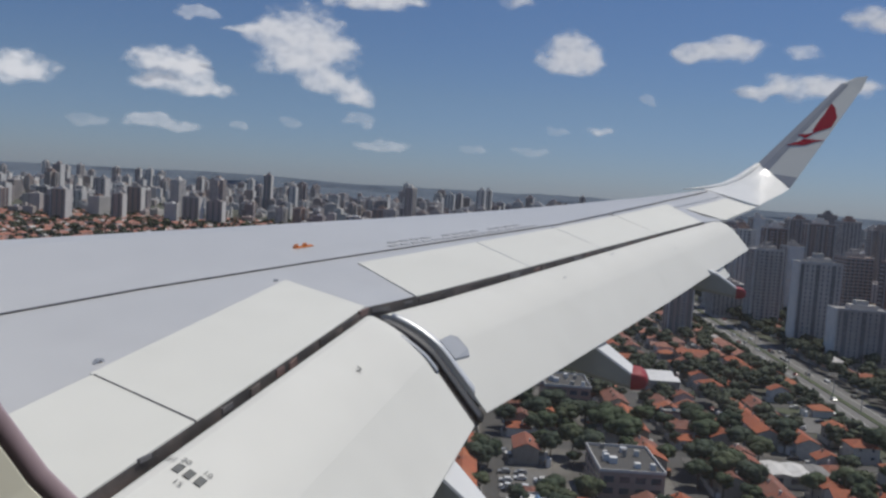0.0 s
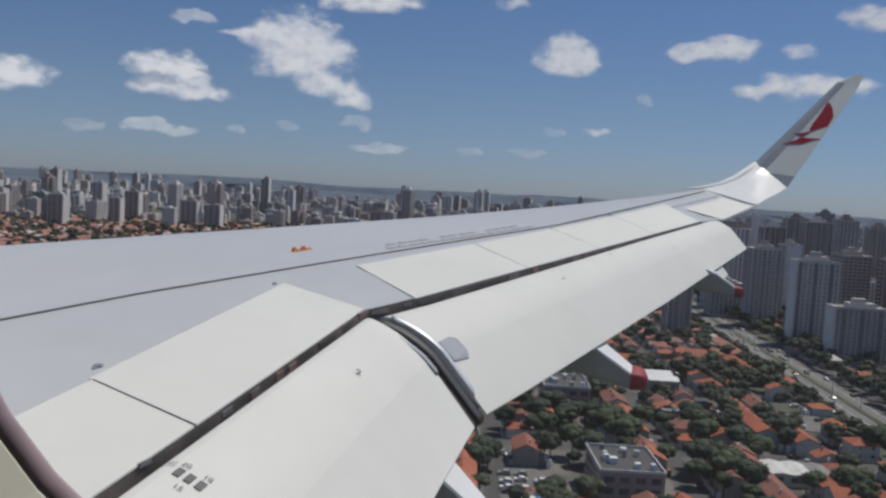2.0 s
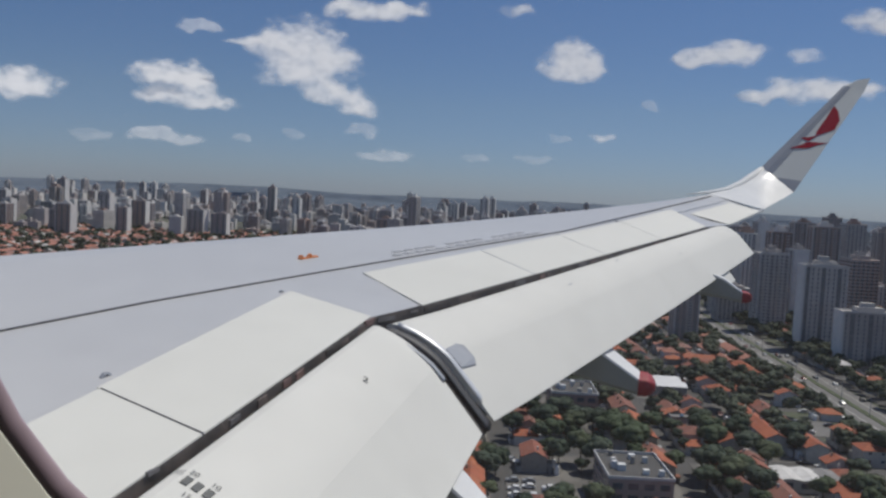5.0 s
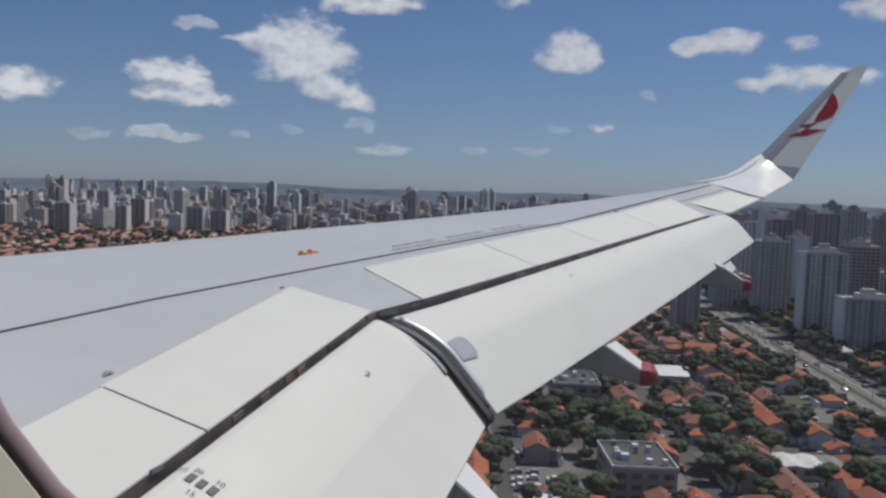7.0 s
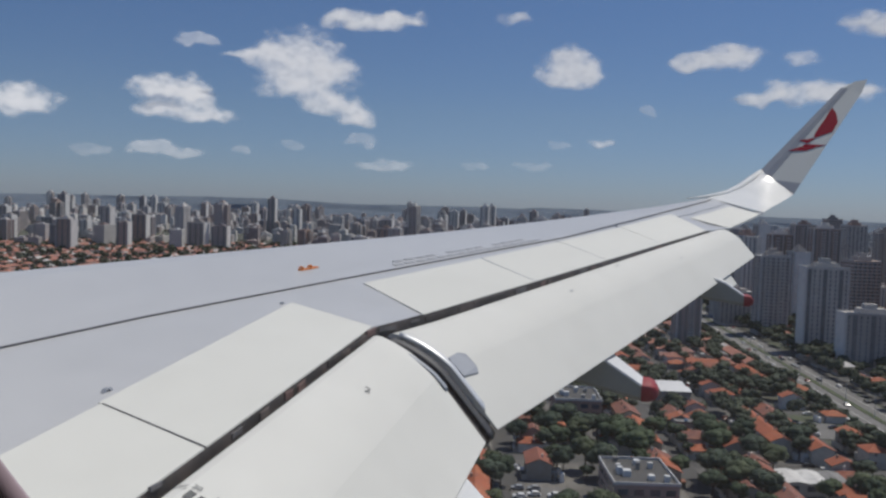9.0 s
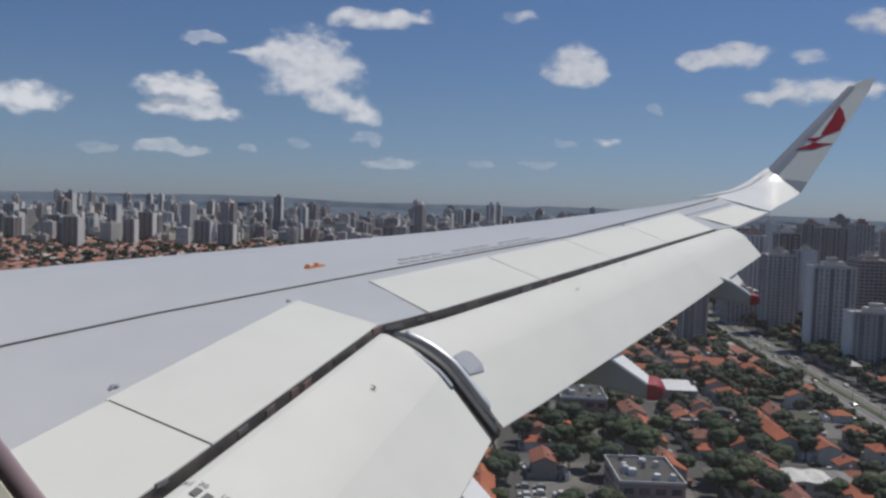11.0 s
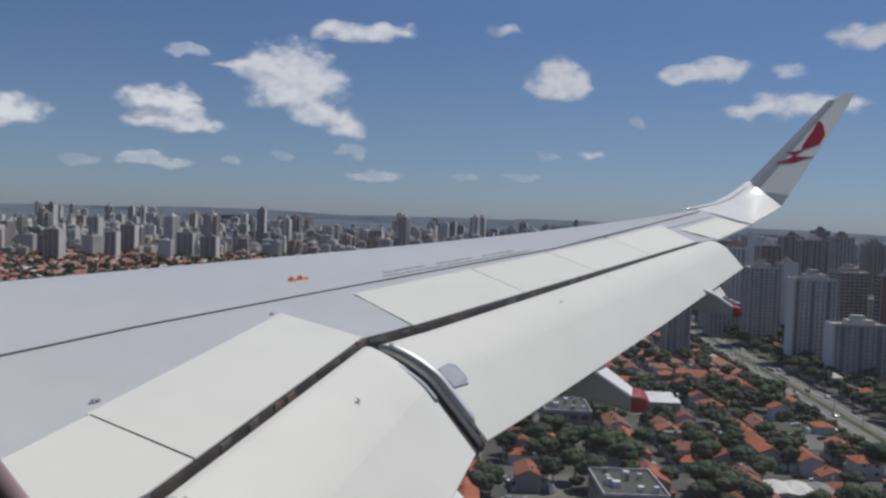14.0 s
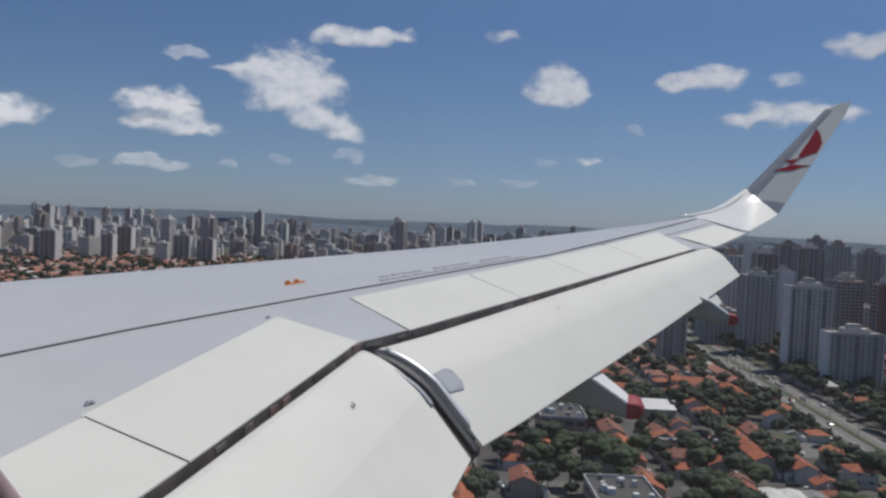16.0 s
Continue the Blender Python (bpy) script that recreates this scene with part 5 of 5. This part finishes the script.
# ---- trees ----
def leaf_cloud(r, centre, squash, lumps, each, leaf, seed, core=1):
    """Leaf clumps of a crown: small tilted blades round several lumps."""
    g = random.Random(seed)
    V, F = [], []
    for _ in range(lumps):
        a, e = g.uniform(0, 6.283), g.uniform(-0.5, 1.2)
        k = r * g.uniform(0.35, 0.62)
        c = Vector((math.cos(a) * math.cos(e) * k, math.sin(a) * math.cos(e) * k, math.sin(e) * k * squash)) + Vector(centre)
        lr = r * g.uniform(0.38, 0.58)
        for axis in range(3):
            for side in (-1, 1):
                for i in range(core):
                    for j in range(core):
                        n = len(V)
                        for di, dj in ((0, 0), (1, 0), (1, 1), (0, 1)):
                            p = [0.0, 0.0, 0.0]
                            p[axis], p[(axis + 1) % 3], p[(axis + 2) % 3] = side, 2 * (i + di) / core - 1, 2 * (j + dj) / core - 1
                            p = Vector(p).normalized()
                            p *= lr * (0.80 + 0.18 * noise.noise(p * 2.5 + c))
                            V.append(c + Vector((p.x, p.y, p.z * squash)))
                        F.append((n, n + 1, n + 2, n + 3))
        for _ in range(each):
            p = Vector((g.gauss(0, 1), g.gauss(0, 1), g.gauss(0, 1))).normalized()
            o = c + Vector((p.x, p.y, p.z * squash)) * lr * g.uniform(0.72, 1.05)
            t = Vector((g.gauss(0, 1), g.gauss(0, 1), g.gauss(0, 1))).normalized()
            s = p.cross(t).normalized() * leaf * g.uniform(0.6, 1.3)
            q = (p.cross(s).normalized() + p * g.uniform(-0.5, 0.5)) * leaf * g.uniform(0.6, 1.2)
            n = len(V)
            V += [o - s, o - q * 0.7, o + s, o + q]
            F.append((n, n + 1, n + 2, n + 3))
    return V, F


def tree(r, h, seed, label):
    g = random.Random(seed)
    root = tagged(new("tree"), label, "tree", "trees of the town")
    bm = bmesh.new()
    def limb(p, q, r0, r1):
        p, q = Vector(p), Vector(q)
        m = Matrix.Translation((p + q) / 2) @ (q - p).to_track_quat("Z", "Y").to_matrix().to_4x4()
        bmesh.ops.create_cone(bm, cap_ends=True, segments=6, radius1=r0, radius2=r1, depth=(q - p).length, matrix=m)
    fork = (g.uniform(-0.2, 0.2), g.uniform(-0.2, 0.2), h * 0.42)
    limb((0, 0, -0.1), fork, 0.28, 0.19)
    for i in range(5):
        a = i * 1.26 + g.uniform(-0.3, 0.3)
        limb(fork, (math.cos(a) * r * 0.55, math.sin(a) * r * 0.55, h * g.uniform(0.62, 0.85)), 0.14, 0.04)
    part("trunk", bm, BARK, root, "forked brown trunk")
    V, F = leaf_cloud(r, (0, 0, h * 0.68), 0.72, 11, 80, 0.36, seed, 3)
    piece("crown", V, F, LEAF, root, "dense dark green leaves")
    return root


TREES = [tree(4.2, 8.5, 11, "broad dark green street tree"), tree(5.4, 10.0, 12, "large spreading dark green tree"), tree(3.2, 7.5, 13, "small rounded green garden tree"), tree(4.6, 11.5, 14, "tall dark green tree")]


def palm(seed):
    g = random.Random(seed)
    root = tagged(new("palm"), "slender palm with drooping fronds", "palm tree", "palms of the town")
    V, F = loft([[(0.2 * k * math.cos(i * 1.05) + b, 0.2 * k * math.sin(i * 1.05), z) for i in range(6)] for k, b, z in ((1.2, 0, -0.1), (0.9, 0.15, 3.5), (0.7, 0.35, 7.5))])
    part("trunk", fixed(V, F), BARK, root, "thin grey palm trunk")
    V, F = [], []
    for i in range(16):
        a = i * 0.3927 * 2.6
        for s in range(4):
            n = len(V)
            r0, r1 = s * 0.75, (s + 1) * 0.75
            z0, z1 = 7.7 + 0.5 * math.sin(r0) - 0.17 * r0 * r0, 7.7 + 0.5 * math.sin(r1) - 0.17 * r1 * r1
            w0, w1 = 0.30 - 0.05 * s, 0.25 - 0.05 * s
            c, sn = math.cos(a), math.sin(a)
            V += [(0.35 + r0 * c - w0 * sn, r0 * sn + w0 * c, z0 - 0.12), (0.35 + r0 * c, r0 * sn, z0), (0.35 + r1 * c, r1 * sn, z1), (0.35 + r1 * c - w1 * sn, r1 * sn + w1 * c, z1 - 0.12),
                  (0.35 + r0 * c + w0 * sn, r0 * sn - w0 * c, z0 - 0.12), (0.35 + r1 * c + w1 * sn, r1 * sn - w1 * c, z1 - 0.12)]
            F += [(n, n + 1, n + 2, n + 3), (n + 1, n + 4, n + 5, n + 2)]
    piece("fronds", V, F, LEAF, root, "green palm fronds")
    return root


trees.sort(key=lambda q: math.hypot(q[0], q[1]))
for i, (x, y, s) in enumerate(trees):
    if i < 300:
        c = copy_thing(TREES[rng.randrange(4)], pose(x, y, 0.05, 0, 0, rng.uniform(0, 360)))
        c.scale = (s, s, s * rng.uniform(0.85, 1.1))
    else:
        far_trees.append((x, y, s))
for o in TREES:
    for q in (*o.children_recursive, o):
        bpy.data.objects.remove(q)
pm = palm(3)
spots = [q for q in trees if math.hypot(q[0], q[1]) < 420][:14]
for k, q in enumerate(spots):
    x, y = q[0] + 4.0, q[1] + 3.0
    copy_thing(pm, pose(x, y, 0.05, 0, 0, k * 47))
for q in (*pm.children_recursive, pm):
    bpy.data.objects.remove(q)

# woods and scattered far trees
for n in range(3800):
    az, r = rng.uniform(-18, 45), 700 + 2300 * rng.random() ** 1.2
    x, y = EX + r * math.cos(radians(az)), EY + r * math.sin(radians(az))
    if (az < 10 or r > 950) and noise.noise(Vector((x * 0.006, y * 0.006, 1.0))) > (-0.05 if az < 6 else 0.3) and avenue_dist(x, y) > 16:
        far_trees.append((x, y, rng.uniform(0.7, 1.5)))
far_trees[:] = [q for i, q in enumerate(far_trees) if view_az(q[0], q[1]) < 14 or i % 5 < 2]
g = np.random.default_rng(5)
proto = [np.array(leaf_cloud(4.4, (0, 0, 5.6), 0.75, 7, 9, 1.3, 40 + i)[0]) for i in range(6)]
dense = [np.array(leaf_cloud(4.4, (0, 0, 5.6), 0.75, 9, 22, 0.7, 60 + i, 2)[0]) for i in range(6)]
VV = []
for i, (x, y, s) in enumerate(far_trees):
    p = (dense if math.hypot(x, y) < 620 else proto)[i % 6] * s
    a = g.uniform(0, 6.28)
    VV.append(np.column_stack((p[:, 0] * math.cos(a) - p[:, 1] * math.sin(a) + x, p[:, 0] * math.sin(a) + p[:, 1] * math.cos(a) + y, p[:, 2])))
VV = np.concatenate(VV)
F = np.arange(len(VV)).reshape(-1, 4)
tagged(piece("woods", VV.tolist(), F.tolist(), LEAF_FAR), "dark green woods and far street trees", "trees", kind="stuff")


# ---- large low buildings ----
def hall(x, y, turn, w, d, h, material, label, ridges, rise=1.1):
    root = tagged(new("hall"), label, "hall")
    V, F = boxes([(-w / 2, w / 2, -d / 2, d / 2, 0, h)])
    piece("body", V, F, WALLS, root)
    step = w / ridges
    for i in range(ridges):
        x0 = -w / 2 + i * step
        V, F = loft([[(x0 + a * step, yy, h + z) for a, z in ((0, 0.02), (0.5, rise), (1, 0.02), (1, -0.12), (0.5, rise - 0.15), (0, -0.12))] for yy in (-d / 2 - 0.4, d / 2 + 0.4)])
        part("roof_bay", fixed(V, F), material, root)
    n = int(w / 5)
    for i in range(n):
        xx = -w / 2 + w * (i + 0.5) / n
        for s in (-1, 1):
            V, F = boxes([(xx - 1.3, xx + 1.3, s * d / 2 - 0.06, s * d / 2 + 0.06, h * 0.35, h * 0.8)])
            piece("window", V, F, GLASS, root)
    root.matrix_world = pose(x, y, 0.04, 0, 0, turn)


hall(402, -10, 12, 24, 13, 6, WHITE_ROOF, "low hall with a bright white roof", 2)
hall(470, -28, 12, 22, 16, 5.5, TILE, "long school wing with an orange tile roof", 2, 2.0)
hall(286, -52, 100, 20, 13, 4, SHEET, "low grey hall with a pale sheet roof", 3, 0.6)


def office(x, y, turn):
    root = tagged(new("office_block"), "grey low office block with white rooftop boxes", "office block")
    V, F = boxes([(-12, 12, -9, 9, 0, 10.5)])
    piece("body", V, F, TOWER, root)
    V, F = boxes([(-12.2, 12.2, -9.2, -8.9, 10.5, 11.3), (-12.2, 12.2, 8.9, 9.2, 10.5, 11.3), (-12.2, -11.9, -8.9, 8.9, 10.5, 11.3), (11.9, 12.2, -8.9, 8.9, 10.5, 11.3)])
    piece("parapet", V, F, TRIM, root)
    V, F = boxes([(-11.85, 11.85, -8.85, 8.85, 10.505, 10.56)])
    piece("roof", V, F, ASPHALT, root, "dark bitumen roof")
    for i, (a, b, s) in enumerate(((-8, -3, 1.6), (-5, 3, 2.2), (0, 5, 1.2), (6, -2, 1.8), (3, -5, 1.3), (-3, 5, 1.5), (9, 4, 1.2), (-9, -7, 1.4), (2, -1, 1.0))):
        V, F = boxes([(a, a + s, b, b + s, 10.5, 12.0 + 0.3 * (i % 3))])
        piece("rooftop_unit", V, F, WHITE_ROOF if i % 2 else SHEET, root, "white rooftop plant box")
    for f in range(3):
        for c in range(6):
            for s in (-1, 1):
                xx = -10 + 4 * c
                V, F = boxes([(xx - 1.3, xx + 1.3, s * 9 - 0.06, s * 9 + 0.06, 1.2 + 3.2 * f, 2.9 + 3.2 * f)])
                piece("window", V, F, GLASS, root)
        for c in range(4):
            for s in (-1, 1):
                yy = -6.6 + 4.4 * c
                V, F = boxes([(s * 12 - 0.06, s * 12 + 0.06, yy - 1.4, yy + 1.4, 1.2 + 3.2 * f, 2.9 + 3.2 * f)])
                piece("window", V, F, GLASS, root)
    root.matrix_world = pose(x, y, 0.04, 0, 0, turn)


def yard(x, y, turn, w, d, label):
    """A paved yard for parked cars, with a kerb."""
    c, s = math.cos(radians(turn)), math.sin(radians(turn))
    q = [(x + a * c - b * s, y + a * s + b * c) for a, b in ((-w / 2, -d / 2), (w / 2, -d / 2), (w / 2, d / 2), (-w / 2, d / 2))]
    V, F = loft([[(p[0], p[1], h) for p in q] for h in (0.0, 0.24)])
    tagged(part("pavement_yard", fixed(V, F), CONCRETE, None), label, "parking yard", kind="structure")


yard(247, 29, 12, 24, 15, "pale concrete parking yard beside the office")
yard(366, -68, 12, 26, 20, "pale concrete yard between the trees")
office(347, 28, 12)
office(251, 1, 14)


# ---- cars ----
def car():
    root = tagged(new("car"), "small hatchback on the road", "car", "cars on the streets")
    prof = [(-2.0, 0.35), (-2.05, 0.75), (-1.75, 0.92), (-1.3, 1.42), (0.35, 1.45), (1.0, 0.98), (1.9, 0.85), (2.05, 0.6), (2.0, 0.32)]
    V, F = loft([[(x, y, z) for x, z in prof] for y in (-0.84, 0.84)])
    part("body", fixed(V, F), CARPAINT, root)
    for s in (-1, 1):
        V, F = loft([[(x, s * (0.845 + o), z) for x, z in ((-1.45, 0.97), (-1.15, 1.34), (0.25, 1.36), (0.75, 0.98))] for o in (0, 0.006)])
        part("side_window", fixed(V, F), GLASS, root)
    for q in (((0.44, 1.40), (0.95, 1.035)), ((-1.37, 1.36), (-1.72, 0.985))):
        (xa, za), (xb, zb) = q
        o = 0.02 if xb > 0 else -0.02
        V, F = loft([[(xa + o, y, za), (xb + o, y, zb), (xb + o * 2, y, zb + 0.01), (xa + o * 2, y, za + 0.01)] for y in (-0.7, 0.7)])
        part("windscreen", fixed(V, F), GLASS, root)
    for x in (-1.25, 1.3):
        for s in (-1, 1):
            bm = bmesh.new()
            bmesh.ops.create_cone(bm, cap_ends=True, segments=12, radius1=0.31, radius2=0.31, depth=0.2, matrix=pose(x, s * 0.76, 0.31, 90))
            part("wheel", bm, TYRE, root)
    return root


proto_car = car()
ang = math.degrees(math.atan2(-45.3, -268))
for k in range(30):
    lane = rng.choice((-8.4, -3.8, 3.8, 8.4))
    x, y, _ = avenue_point(rng.uniform(-60, 300), lane)
    copy_thing(proto_car, pose(x, y, 0.22, 0, 0, ang + (180 if lane > 0 else 0)))
for k in range(46):
    if k % 2:
        i, v = rng.choice((3, 4, 5)), rng.uniform(-330, 40)
        x, y = town(i * PU + rng.choice((-3.6, 3.6)), v)
        turn = math.degrees(PHI) + 90
    else:
        j, u = rng.choice((-3, -4, -5, -2, -1)), rng.uniform(200, 480)
        x, y = town(u, j * PV + rng.choice((-3.6, 3.6)))
        turn = math.degrees(PHI)
    if avenue_dist(x, y) > 16 and min(abs((back(x, y)[0] / PU + 0.5) % 1 - 0.5) * PU, 99) > (7 if k % 2 == 0 else -1) and min(abs((back(x, y)[1] / PV + 0.5) % 1 - 0.5) * PV, 99) > (7 if k % 2 else -1):
        copy_thing(proto_car, pose(x, y, 0.045, 0, 0, turn))
for cx, cy, n, rows in ((247, 29, 8, (-5.0, 0.6, 5.2)), (366, -68, 7, (-6.5, 6.0))):
    for row in rows:
        for k in range(n):
            if rng.random() < 0.75:
                a, b = -9.5 + 2.6 * k + rng.uniform(-0.2, 0.2), row + rng.uniform(-0.3, 0.3)
                copy_thing(proto_car, pose(cx + a * CU - b * SU, cy + a * SU + b * CU, 0.245, 0, 0, math.degrees(PHI) + 90 + rng.uniform(-3, 3)))
for q in (*proto_car.children_recursive, proto_car):
    bpy.data.objects.remove(q)


# ---- street lamps along the avenue ----
def street_lamp():
    root = tagged(new("street_lamp"), "tall grey street lamp with two arms", "street lamp", "street lamps on the avenue")
    V, F = loft([[(r * math.cos(i * 1.047), r * math.sin(i * 1.047), z) for i in range(6)] for r, z in ((0.16, 0.0), (0.12, 4.0), (0.08, 9.5))])
    part("pole", fixed(V, F), EDGE, root, "grey steel pole")
    for s in (-1, 1):
        V, F = boxes([(-0.05, 0.05, min(0, s * 2.2), max(0, s * 2.2), 9.4, 9.5)])
        piece("arm", V, F, EDGE, root)
        V, F = boxes([(-0.16, 0.16, s * 2.5 - 0.4, s * 2.5 + 0.4, 9.36, 9.54)])
        piece("lantern", V, F, TRIM, root, "white lamp head")
    return root


lamp = street_lamp()
for k in range(16):
    x, y, _ = avenue_point(-140 + 32 * k, 0.0)
    copy_thing(lamp, pose(x, y, 0.42, 0, 0, ang))
for q in (*lamp.children_recursive, lamp):
    bpy.data.objects.remove(q)
